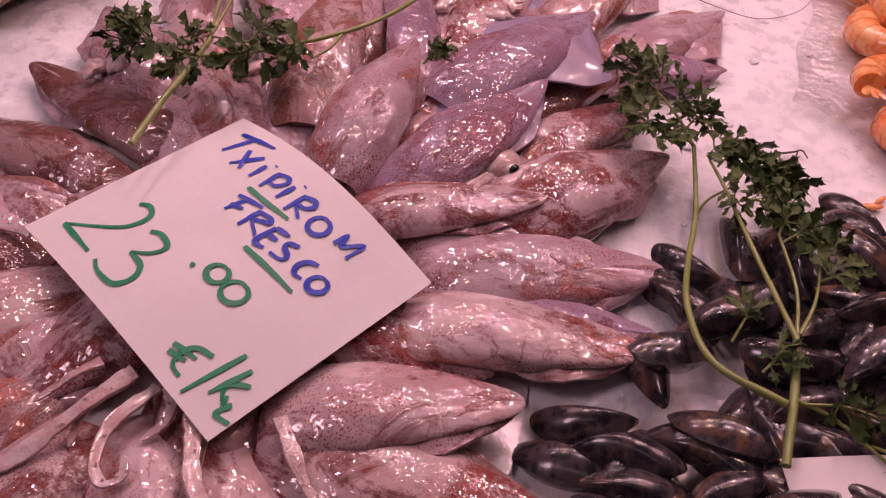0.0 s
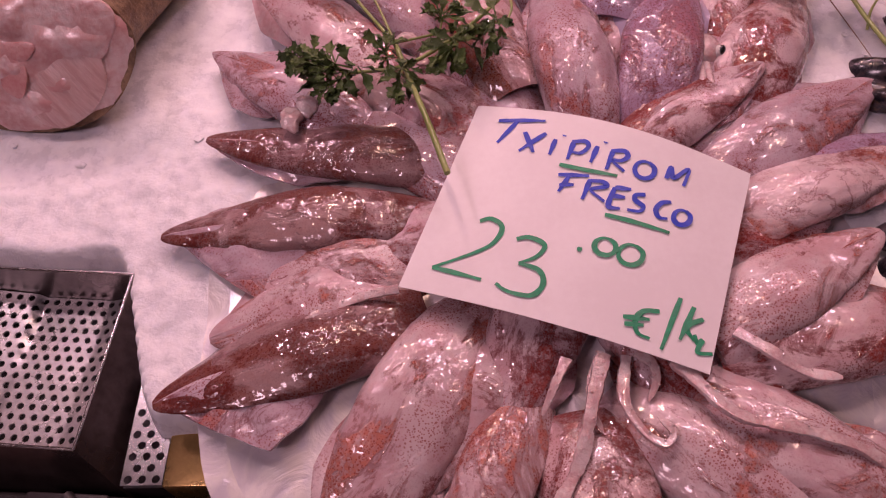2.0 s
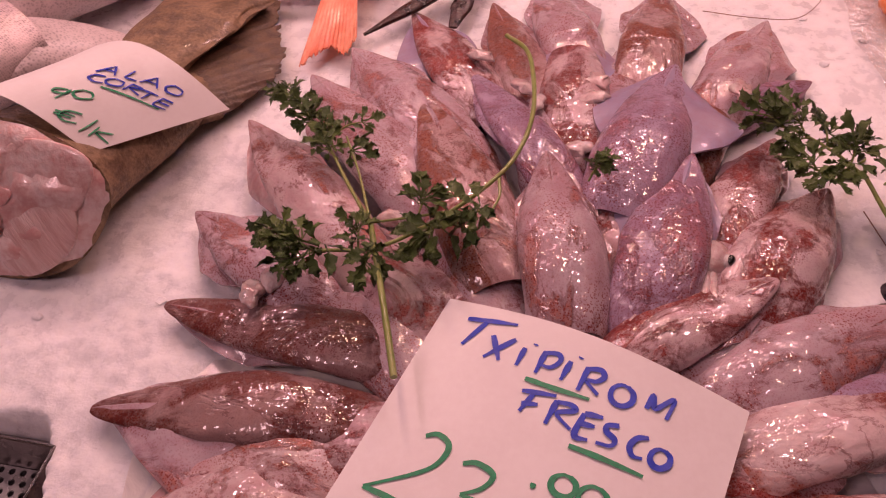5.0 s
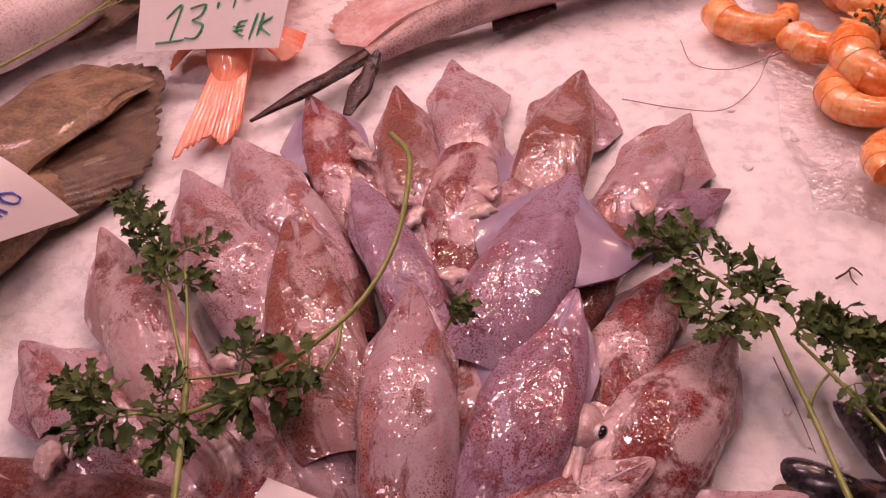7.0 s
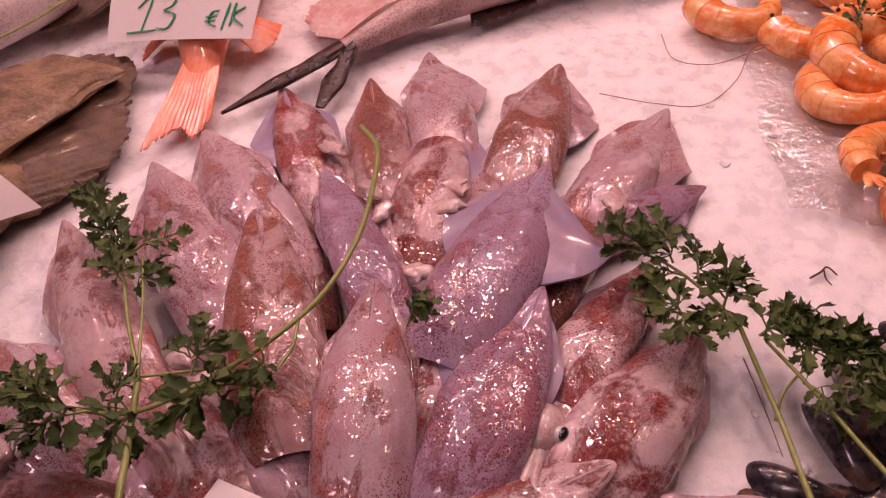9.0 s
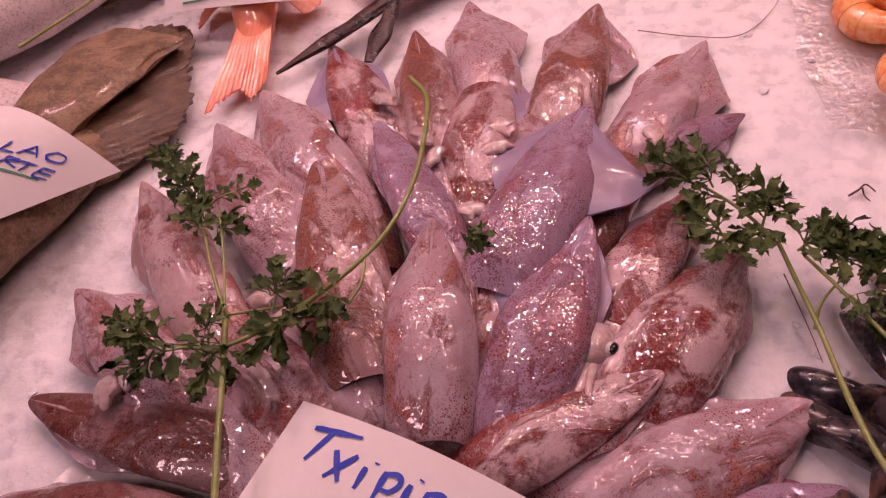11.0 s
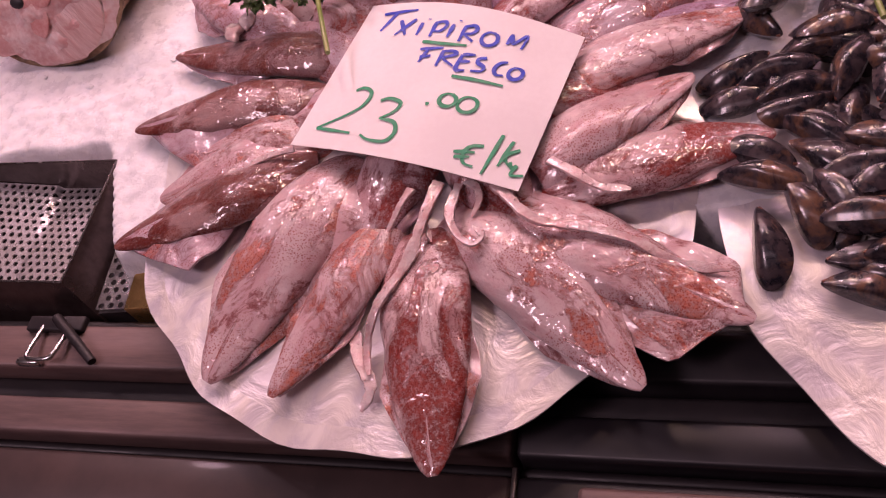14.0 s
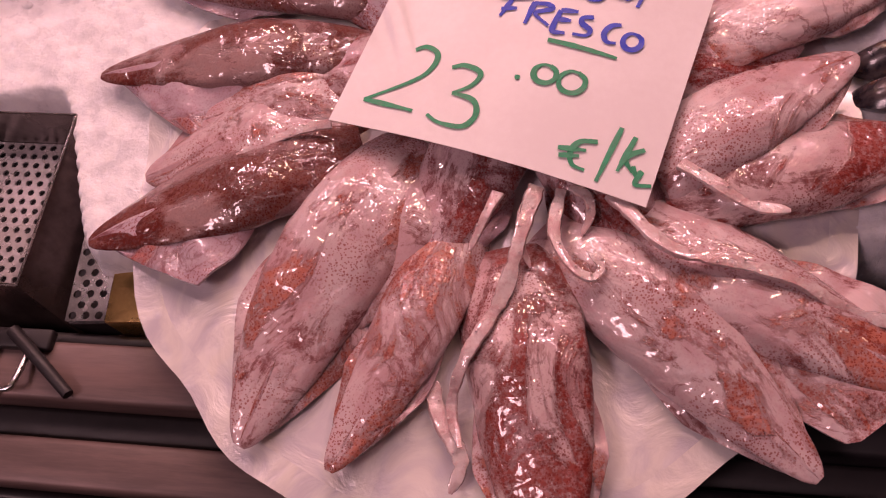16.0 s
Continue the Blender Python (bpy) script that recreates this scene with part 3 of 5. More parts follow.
# ---- platters ----
def platter(name, cx, cy, rx, ry, seed, label, turn=0.0):
    """A thin pearly dish with a wavy edge, lying on the ice and sagging over the counter's edge."""
    rows = []
    for k in range(15):
        q = k / 14
        row = []
        for i in range(120):
            a = 2 * math.pi * i / 120
            wave = 1 + 0.008 * math.sin(9 * a + seed) + 0.006 * math.sin(17 * a + 2 * seed) + 0.016 * noise.noise(Vector((math.cos(a) * 3, math.sin(a) * 3, seed)))
            r = max(q, 0.002) * (1 + (wave - 1) * q ** 3)
            z = 0.9035 - 0.004 * q * q + q ** 6 * 0.0035 * math.sin(9 * a + seed + 0.6) + 0.0015 * noise.noise(Vector((math.cos(a) * q * 9, math.sin(a) * q * 9, seed)))
            row.append((r * rx * math.cos(a), r * ry * math.sin(a), z))
        rows.append(row)
    thing = empty(name, Matrix.Translation((cx, cy, 0)) @ pose(0, 0, 0, 0, 0, turn), label=label, category="platter")
    part("dish", thick(skin_rows(rows[:14][::-1], caps=False), 0.0022), pearl, thing)
    part("rim", thick(skin_rows(rows[13:][::-1], caps=False), 0.0022), pearl, thing, "wavy pearly rim")
    return thing


platter("platter", -0.245, 0.240, 0.245, 0.258, 1.0, "pearly white wavy-edged platter under the squid")
platter("platter", 0.262, 0.155, 0.258, 0.262, 2.3, "pearly white wavy-edged platter under the mussels", 40)

# ---- squid ----
PROFILE_S = (0.0, 0.02, 0.06, 0.14, 0.26, 0.42, 0.58, 0.75, 0.9, 0.97, 1.0)
PROFILE_W = (0.03, 0.12, 0.23, 0.42, 0.67, 0.91, 1.03, 1.02, 0.95, 0.87, 0.78)
PROFILE_BLUNT = (0.10, 0.22, 0.34, 0.52, 0.73, 0.92, 1.02, 1.02, 0.95, 0.87, 0.78)
count = [0]


def squid(tip, base, width, skin, fins=(0.35, 0.35), fin=None, roll=0.0, height=0.38, bend=0.0, head=False, peak=0.58, label=""):
    """One raw squid body: a pointed mantle, two fins at its tip, and where it shows the head with eyes and arms."""
    count[0] += 1
    seed = count[0] * 3.7
    tip, base = Vector(tip), Vector(base)
    width *= 0.99 if tip.y > 0.5 else 1.09
    length = (tip - base).length
    thing = empty("squid", aim(base, tip, roll), category="squid", group="squid on the platter")
    tagged(thing, label or "raw squid body with freckled wet skin lying in the heap")
    rings, sides = 46, 30
    shape = PROFILE_W if tip.y > 0.5 else PROFILE_BLUNT
    def centre(s):
        return bend * math.sin(math.pi * s) * length, length * (1 - s)
    rows = []
    for k in range(rings):
        s = (k / (rings - 1)) ** 1.15
        w = width / 2 * float(np.interp(s, PROFILE_S, shape))
        cx, cy = centre(s)
        row = []
        for i in range(sides):
            a = 2 * math.pi * i / sides
            lump = 1 + 0.13 * noise.noise(Vector((math.cos(a) * 1.1, s * 3, math.sin(a) * 1.1 + seed))) + 0.03 * noise.noise(Vector((math.cos(a) * 4, s * 17, math.sin(a) * 4 + seed)))
            c, d = math.copysign(abs(math.cos(a)) ** 0.95, math.cos(a)), math.copysign(abs(math.sin(a)) ** 1.0, math.sin(a))
            sink = 0.016 * max(0.0, s - 0.55) ** 2 / 0.2
            flat = 0.62 + 0.48 * smoothstep(0.1, 0.6, s)
            row.append((cx + w * lump * c, cy, w * lump * height * 1.15 * flat * d * (1.0 if d > 0 else 0.8) - sink))
        rows.append(row)
    for k in range(1, 4):
        s, f = 1 - 0.012 * k, 0.78 - 0.14 * k
        cx, cy = centre(s)
        rows.append([(cx + width / 2 * f * math.cos(2 * math.pi * i / sides), cy, width / 2 * f * height * math.sin(2 * math.pi * i / sides) - 0.016) for i in range(sides)])
    part("mantle", skin_rows(rows), skin, thing)
    fin_mat = fin or (skin_pale if skin in (skin_red, skin_brown, skin_umber) else skin_smooth if skin is skin_wine else skin)
    for sgn, reach in zip((-1, 1), fins):
        reach = max(0.20, reach * (1.25 if tip.y > 0.6 else 1.0))
        grid = []
        for k in range(22):
            s = 0.004 + 0.53 * k / 21
            half = width / 2 * float(np.interp(s, PROFILE_S, shape))
            cx, cy = centre(s)
            t = k / 21
            out = half * 0.85 + reach * width * min((t / peak) ** 0.85, ((1 - t) / (1 - peak)) ** 0.7)
            line = []
            for j in range(9):
                q = j / 8
                ripple = 0.006 * noise.noise(Vector((q * 2.2 + seed, s * 9, sgn * 3.0))) * q
                line.append((cx + sgn * (out * q), cy - 0.10 * length * q * reach, half * height * 0.8 * (1 - q) ** 1.2 - 0.004 * q * q + ripple))
            grid.append(line)
        part("fin", skin_rows([line + [(x, y, z - 0.0018) for x, y, z in line[::-1]] for line in grid]), fin_mat, thing)
    if head:
        hw = width * 0.30
        part("head", ball(0, -hw * 0.9, 0.0, hw, hw * 1.25, hw * 0.75, 3), skin_inner, thing, "pale head")
        for sgn in (-1, 1):
            eye = part("eye", ball(sgn * hw * 0.86, -hw * 0.9, hw * 0.25, hw * 0.30, hw * 0.42, hw * 0.36, 3), eye_silver, thing, "silvery eye")
            part("pupil", ball(sgn * hw * 0.98, -hw * 0.9, hw * 0.36, hw * 0.24, hw * 0.34, hw * 0.30, 2), eye_black, eye, "black pupil")
        for k in range(6):
            f = (k - 2.5) / 2.5
            reach = width * random.uniform(0.8, 1.3)
            part("arm", tube([(f * hw * 0.5, -hw * 1.9, 0), (f * hw * 1.1, -hw * 2.2 - reach * 0.4, random.uniform(-0.002, 0.004)), (f * hw * 1.6 + random.uniform(-0.01, 0.01), -hw * 2.2 - reach, -0.004)], 0.0042, 0.0014, 8, 5, wobble=0.3), skin_inner, thing)
    return thing


# front, over the platter's edge
squid((-0.381, 0.036, 0.914), (-0.275, 0.236, 0.915), 0.072, skin_smooth, (0.10, 0.15), roll=-12, bend=0.05, label="large grey-pink squid with its tip over the platter edge")
squid((-0.325, 0.022, 0.915), (-0.252, 0.186, 0.917), 0.046, skin_smooth, (0.12, 0.05), bend=-0.03)
squid((-0.198, -0.036, 0.912), (-0.222, 0.160, 0.917), 0.066, skin_wine, (0.06, 0.10), roll=8, label="squid with dark wine-red peeling skin over the platter edge")
squid((-0.059, 0.022, 0.912), (-0.205, 0.170, 0.918), 0.056, skin_smooth, (0.25, 0.05), roll=10, bend=-0.03, label="long pale squid with a brown flank on the platter")
squid((0.016, 0.068, 0.912), (-0.165, 0.180, 0.917), 0.060, skin_smooth, (0.45, 0.62), bend=0.02, peak=0.16, label="pale squid with spread fins and a blood-red blotch")
squid((0.050, 0.223, 0.917), (-0.126, 0.187, 0.920), 0.056, skin_wine, (0.05, 0.12), bend=-0.02)
squid((-0.004, 0.280, 0.928), (-0.135, 0.208, 0.925), 0.056, skin_smooth, (0.06, 0.06), roll=-10)
squid((0.050, 0.359, 0.915), (-0.106, 0.294, 0.930), 0.050, skin_smooth, (0.08, 0.20))
squid((-0.510, 0.173, 0.908), (-0.322, 0.238, 0.919), 0.066, skin_umber, (0.55, 0.08), roll=10, label="squid with torn pink skin lying beside the drain tray")
squid((-0.530, 0.310, 0.910), (-0.316, 0.309, 0.927), 0.052, skin_umber, (0.75, 0.12), bend=0.02, label="squid with a brown folded skin and a drooping fin")
squid((-0.508, 0.403, 0.914), (-0.291, 0.362, 0.928), 0.050, skin_umber, (0.22, 0.12), bend=-0.02)
squid((-0.478, 0.222, 0.908), (-0.330, 0.262, 0.914), 0.064, skin_smooth, (0.45, 0.35), fin=fin_pale, label="pale squid flattened under the others")
squid((-0.455, 0.262, 0.909), (-0.320, 0.285, 0.916), 0.060, skin_smooth, (0.30, 0.30), label="pale squid tucked under a brown one")
squid((-0.330, 0.105, 0.909), (-0.270, 0.230, 0.913), 0.060, skin_smooth, (0.25, 0.25), label="squid in the lower layer of the heap")
# along the side towards the cut fish
squid((-0.519, 0.505, 0.914), (-0.371, 0.398, 0.927), 0.064, skin_pale, (0.30, 0.30))
squid((-0.504, 0.621, 0.922), (-0.345, 0.426, 0.936), 0.060, skin_smooth, (0.28, 0.06), fin=fin_pale, roll=-8)
squid((-0.468, 0.714, 0.908), (-0.308, 0.505, 0.926), 0.072, skin_pale, (0.25, 0.22))
squid((-0.434, 0.760, 0.910), (-0.288, 0.560, 0.926), 0.072, skin_pale, (0.24, 0.12), roll=-8)
squid((-0.339, 0.647, 0.934), (-0.247, 0.421, 0.942), 0.066, skin_brown, (0.08, 0.10), label="squid with a brown speckled tip in the heap")
squid((-0.381, 0.838, 0.906), (-0.270, 0.639, 0.920), 0.062, skin_red, (0.38, 0.20), fin=fin_violet)
squid((-0.299, 0.696, 0.926), (-0.197, 0.513, 0.940), 0.048, skin_violet, (0.10, 0.22))
squid((-0.292, 0.854, 0.907), (-0.225, 0.628, 0.920), 0.056, skin_brown, (0.18, 0.30))
squid((-0.241, 0.905, 0.905), (-0.187, 0.698, 0.920), 0.062, skin_pale, (0.20, 0.40))
squid((-0.204, 0.800, 0.916), (-0.196, 0.584, 0.930), 0.062, skin_red, (0.16, 0.34), fin=fin_violet)
squid((-0.105, 0.884, 0.908), (-0.137, 0.666, 0.920), 0.066, skin_brown, (0.22, 0.40), roll=6)
squid((-0.004, 0.818, 0.906), (-0.083, 0.631, 0.920), 0.060, skin_pale, (0.26, 0.40))
squid((0.022, 0.713, 0.906), (-0.078, 0.636, 0.916), 0.042, skin_violet, (0.10, 0.25), roll=15)
squid((-0.107, 0.699, 0.934), (-0.167, 0.493, 0.946), 0.070, skin_violet, (0.40, 0.62), fin=fin_violet, label="violet speckled squid with wide spread violet fins")
squid((-0.025, 0.621, 0.912), (-0.093, 0.470, 0.930), 0.052, skin_red, (0.20, 0.10), head=True)
squid((0.008, 0.558, 0.912), (-0.079, 0.406, 0.930), 0.070, skin_red, (0.05, 0.10), roll=12, label="squid half white and half dark red beside the bare ice")
one_fin = squid((-0.103, 0.563, 0.942), (-0.150, 0.384, 0.936), 0.066, skin_violet, (0.50, 0.05), fin=fin_violet, label="speckled squid with one wide violet fin")
plump = squid((-0.220, 0.557, 0.946), (-0.196, 0.378, 0.940), 0.064, skin_pale, (0.04, 0.06), height=0.5, label="plump pale speckled squid at the middle of the heap")
squid((-0.054, 0.437, 0.936), (-0.180, 0.353, 0.932), 0.046, skin_red, (0.04, 0.10))
squid((0.038, 0.432, 0.914), (-0.106, 0.336, 0.926), 0.058, skin_pale, (0.05, 0.10), roll=6)
squid((0.051, 0.379, 0.908), (-0.071, 0.322, 0.922), 0.044, skin_violet, (0.05, 0.15))
# the lower layer, filling the heap
for tip, base, mat in (((-0.40, 0.50, 0.917), (-0.25, 0.36, 0.925), skin_red), ((-0.32, 0.56, 0.918), (-0.24, 0.38, 0.925), skin_pale), ((-0.16, 0.60, 0.920), (-0.18, 0.42, 0.925), skin_red), ((-0.06, 0.53, 0.918), (-0.15, 0.38, 0.925), skin_pale),
                       ((-0.24, 0.73, 0.912), (-0.21, 0.53, 0.920), skin_pale), ((-0.15, 0.77, 0.910), (-0.16, 0.57, 0.918), skin_pale), ((-0.36, 0.70, 0.912), (-0.27, 0.53, 0.918), skin_brown), ((-0.06, 0.72, 0.910), (-0.12, 0.54, 0.918), skin_brown),
                       ((-0.40, 0.30, 0.915), (-0.23, 0.29, 0.922), skin_red), ((-0.03, 0.30, 0.915), (-0.19, 0.28, 0.922), skin_red), ((-0.28, 0.14, 0.914), (-0.22, 0.28, 0.922), skin_red), ((-0.14, 0.14, 0.914), (-0.20, 0.28, 0.922), skin_red), ((-0.43, 0.45, 0.912), (-0.26, 0.33, 0.920), skin_pale), ((-0.01, 0.47, 0.910), (-0.15, 0.35, 0.918), skin_pale)):
    squid(tip, base, 0.06, mat, (0.25, 0.25), label="squid in the lower layer of the heap")


# loose heads and arms pulled out between the bodies
def loose_head(owner, x, y, z, size, turn, label):
    base = part("head", tube([(0, -size * 1.5, 0), (0, -size * 0.5, 0.002), (0, size * 0.6, 0.002), (0, size * 1.4, 0)], size * 0.8, size * 0.65, 16, 5, 0.8, 0.5), skin_inner, owner, label)
    base.matrix_world = Matrix.Translation((x, y, z)) @ pose(0, 0, 0, 0, 0, turn)
    base.matrix_basis = owner.matrix_basis.inverted() @ base.matrix_basis
    for sgn in (-1, 1):
        part("eye", ball(sgn * size * 0.50, 0, size * 0.42, size * 0.42, size * 0.5, size * 0.38, 3), eye_silver, base, "silvery eye")
        part("pupil", ball(sgn * size * 0.58, 0, size * 0.60, size * 0.30, size * 0.36, size * 0.25, 2), eye_black, base, "black pupil")


loose_head(plump, -0.234, 0.399, 0.957, 0.015, 10, "head with a dark eye between the bodies")
loose_head(one_fin, -0.166, 0.430, 0.955, 0.013, -10, "head with a pale eye between the bodies")
loose_head(one_fin, -0.092, 0.447, 0.953, 0.014, -25, "head with a silvery eye between the bodies")
loose_head(plump, -0.191, 0.585, 0.945, 0.013, 5, "pale head between the bodies")

# pale innards and torn scraps in the gaps of the heap
for x, y in ((-0.179, 0.671), (-0.183, 0.644), (-0.194, 0.574), (-0.246, 0.661), (-0.232, 0.635), (-0.053, 0.658), (-0.292, 0.710), (-0.341, 0.485), (-0.321, 0.464), (-0.432, 0.402), (-0.420, 0.418)):
    bm = ball(0, 0, 0, random.uniform(0.009, 0.015), random.uniform(0.006, 0.010), 0.004, 3)
    shift = random.uniform(0, 50)
    for v in bm.verts:
        v.co *= 1 + 0.55 * noise.noise(v.co * 160 + Vector((shift, 0, 0)))
    lump = tagged(part("innard_lump", bm, skin_inner), "pale pink lump of squid innards in the heap", "squid innards", "loose innards")
    lump.matrix_world = Matrix.Translation((x, y, 0.936)) @ pose(0, 0, 0, 0, 0, random.uniform(0, 180))


def tentacle(points, r0, r1, label="pale limp squid tentacle"):
    """A limp flattened arm: a ribbon with a raised middle, ragged edges and a row of small suckers along one side."""
    line = smooth_line(points, 12)
    n = len(line)
    rows = []
    for i, p in enumerate(line):
        f = i / (n - 1)
        way = (line[min(i + 1, n - 1)] - line[max(i - 1, 0)]).normalized()
        side = way.cross(Vector((0, 0, 1))).normalized()
        up = side.cross(way)
        r = (r0 + (r1 - r0) * f) * 0.82 * (0.95 + 0.35 * noise.noise(p * 70) + 0.22 * noise.noise(p * 260)) * (1 if f < 0.9 else max(0.15, (1 - f) * 10) ** 0.5)
        twist = 0.7 * noise.noise(p * 25 + Vector((r0 * 900, 0, 0)))
        row = []
        for k in range(12):
            a = 2 * math.pi * k / 12
            x, z = math.cos(a) * r, math.sin(a) * r * 0.52 * (1 + 0.3 * math.cos(2 * a))
            row.append(p + side * (x * math.cos(twist) - z * math.sin(twist)) + up * (x * math.sin(twist) + z * math.cos(twist)))
        rows.append(row)
    ob = tagged(part("tentacle", skin_rows(rows), skin_inner), label, "tentacle", "loose tentacles")
    for i in range(6, n - 6, 5):
        p, q = line[i], line[i + 1]
        side = (q - p).cross(Vector((0, 0, 1))).normalized()
        spot = p + side * (r0 * 0.35 * (1 if i % 2 else -1)) + Vector((0, 0, r0 * 0.36))
        part("sucker", ball(*spot, 0.0010, 0.0010, 0.0006, 1), skin_inner, ob)
    return ob


tentacle([(-0.205, 0.190, 0.935), (-0.214, 0.160, 0.935), (-0.226, 0.120, 0.931), (-0.247, 0.085, 0.927), (-0.256, 0.060, 0.911), (-0.250, 0.036, 0.916)], 0.0062, 0.0042)
tentacle([(-0.160, 0.185, 0.933), (-0.130, 0.148, 0.936), (-0.095, 0.138, 0.935), (-0.060, 0.128, 0.928), (-0.030, 0.112, 0.919), (0.004, 0.104, 0.918)], 0.0068, 0.0045, "long pale tentacle laid across a squid")
tentacle([(-0.190, 0.190, 0.930), (-0.195, 0.160, 0.933), (-0.186, 0.138, 0.935), (-0.174, 0.130, 0.935), (-0.168, 0.138, 0.934), (-0.176, 0.148, 0.933)], 0.0050, 0.0028, "curled pale squid tentacle")
tentacle([(-0.118, 0.205, 0.931), (-0.100, 0.190, 0.933), (-0.080, 0.176, 0.930), (-0.058, 0.172, 0.929)], 0.0060, 0.0045)
tentacle([(-0.270, 0.075, 0.906), (-0.262, 0.052, 0.909), (-0.250, 0.030, 0.910), (-0.256, 0.012, 0.907)], 0.0075, 0.0050, "small squid arm lying on the platter")
tentacle([(-0.120, 0.222, 0.928), (-0.085, 0.214, 0.930), (-0.050, 0.204, 0.925), (-0.020, 0.186, 0.923)], 0.0035, 0.0028)
tentacle([(-0.340, 0.245, 0.931), (-0.360, 0.242, 0.930), (-0.385, 0.235, 0.926), (-0.405, 0.226, 0.927)], 0.0050, 0.0035)


# the bunch of short arms where the heads were cut, below the card
rnd = random.Random(11)
for k in range(4):
    x, y = -0.228 + 0.024 * k + rnd.uniform(-0.004, 0.004), 0.188 + rnd.uniform(-0.006, 0.006)
    way = radians(-90 + (k - 1.5) * 26 + rnd.uniform(-15, 15))
    reach, bow = rnd.uniform(0.030, 0.052), rnd.uniform(-0.006, 0.006)
    c, d = math.cos(way), math.sin(way)
    tentacle([(x, y, 0.931), (x + c * reach * 0.35 - d * bow, y + d * reach * 0.35 + c * bow, 0.932), (x + c * reach * 0.7 - d * bow * 0.6, y + d * reach * 0.7 + c * bow * 0.6, 0.929), (x + c * reach + d * bow, y + d * reach - c * bow, 0.926)], rnd.uniform(0.0042, 0.0060), 0.0022, "short pale squid arm bunched below the card")


# ---- price cards ----
def card_surface(a, b, c, d, bulge, fade=0.5):
    """Points of a bent card by u along its width and v down its height; a, b, c, d: its corners from the top left, clockwise."""
    a, b, c, d = (Vector(p) for p in (a, b, c, d))
    def at(u, v, lift=0.0):
        p = (1 - v) * ((1 - u) * a + u * b) + v * ((1 - u) * d + u * c)
        return p + Vector((0, 0, bulge * math.sin(math.pi * u) * (1 - fade * v) + lift))
    return at


def price_card(surface, label):
    rows = [[surface(u / 32, v / 20) for u in range(33)] for v in range(21)]
    ob = part("price_card", thick(skin_rows(rows[::-1], closed=False), 0.0005), paper)
    for poly in ob.data.polygons:
        poly.use_smooth = False
    return tagged(ob, label, "price card")


def write(card, name, ink, surface, *strokes, width=0.0031, lift=0.0008):
    """A character of the handwriting: pen strokes that follow the card's bend."""
    bm = bmesh.new()
    for stroke in strokes:
        line = smooth_line([(u, v, 0) for u, v in stroke], 7)
        pts = [surface(p.x, p.y, lift) for p in line]
        rows = []
        for i, p in enumerate(pts):
            way = (pts[min(i + 1, len(pts) - 1)] - pts[max(i - 1, 0)])
            side = way.cross(Vector((0, 0, 1)))
            side = side.normalized() if side.length > 1e-7 else Vector((1, 0, 0))
            f = i / (len(pts) - 1)
            w = width / 2 * (1 + 0.25 * noise.noise(p * 120)) * (0.75 + 0.5 * math.sin(math.pi * min(1, f + 0.12)))
            rows.append([p + side * w, p, p - side * w])
        skin_rows(rows, closed=False, bm=bm)
    names = {"0": "digit", "2": "digit", "3": "digit", "1": "digit", "9": "digit", "dot": "decimal_point", "underline": "underline", "/": "slash", "€": "euro_sign"}
    return part(names.get(name, "letter"), bm, ink, card)


main_surface = card_surface((-0.281, 0.398, 0.945), (-0.087, 0.325, 0.940), (-0.141, 0.173, 0.937), (-0.339, 0.242, 0.940), 0.018)
main_card = price_card(main_surface, "white price card with blue and green handwriting lying on the squid")
write(main_card, "T", blue_ink, main_surface, [(0.104, 0.085), (0.274, 0.060)], [(0.175, 0.079), (0.131, 0.210)])
write(main_card, "X", blue_ink, main_surface, [(0.216, 0.135), (0.271, 0.238)], [(0.292, 0.127), (0.219, 0.241)])
write(main_card, "i", blue_ink, main_surface, [(0.332, 0.151), (0.329, 0.237)], [(0.358, 0.121), (0.358, 0.128)])
write(main_card, "P", blue_ink, main_surface, [(0.397, 0.138), (0.394, 0.242)], [(0.392, 0.148), (0.434, 0.133), (0.450, 0.157), (0.431, 0.197), (0.400, 0.201)])
write(main_card, "i", blue_ink, main_surface, [(0.480, 0.143), (0.473, 0.234)], [(0.503, 0.111), (0.502, 0.118)])
write(main_card, "R", blue_ink, main_surface, [(0.535, 0.140), (0.531, 0.248)], [(0.530, 0.150), (0.571, 0.132), (0.588, 0.154), (0.571, 0.185), (0.542, 0.196), (0.590, 0.234)])
write(main_card, "O", blue_ink, main_surface, [(0.661, 0.151), (0.682, 0.169), (0.686, 0.203), (0.669, 0.232), (0.643, 0.237), (0.624, 0.216), (0.623, 0.181), (0.641, 0.155), (0.668, 0.153)])
write(main_card, "M", blue_ink, main_surface, [(0.730, 0.200), (0.736, 0.136), (0.753, 0.184), (0.794, 0.115), (0.791, 0.206)])
write(main_card, "F", blue_ink, main_surface, [(0.382, 0.329), (0.483, 0.302)], [(0.419, 0.326), (0.401, 0.412)], [(0.396, 0.379), (0.443, 0.362)])
write(main_card, "R", blue_ink, main_surface, [(0.491, 0.318), (0.485, 0.422)], [(0.492, 0.323), (0.533, 0.314), (0.548, 0.331), (0.504, 0.367), (0.557, 0.406)])
write(main_card, "E", blue_ink, main_surface, [(0.577, 0.324), (0.573, 0.419), (0.612, 0.417)], [(0.577, 0.324), (0.629, 0.310)], [(0.576, 0.367), (0.617, 0.357)])
write(main_card, "S", blue_ink, main_surface, [(0.679, 0.313), (0.649, 0.330), (0.652, 0.355), (0.681, 0.372), (0.675, 0.400), (0.635, 0.411)])
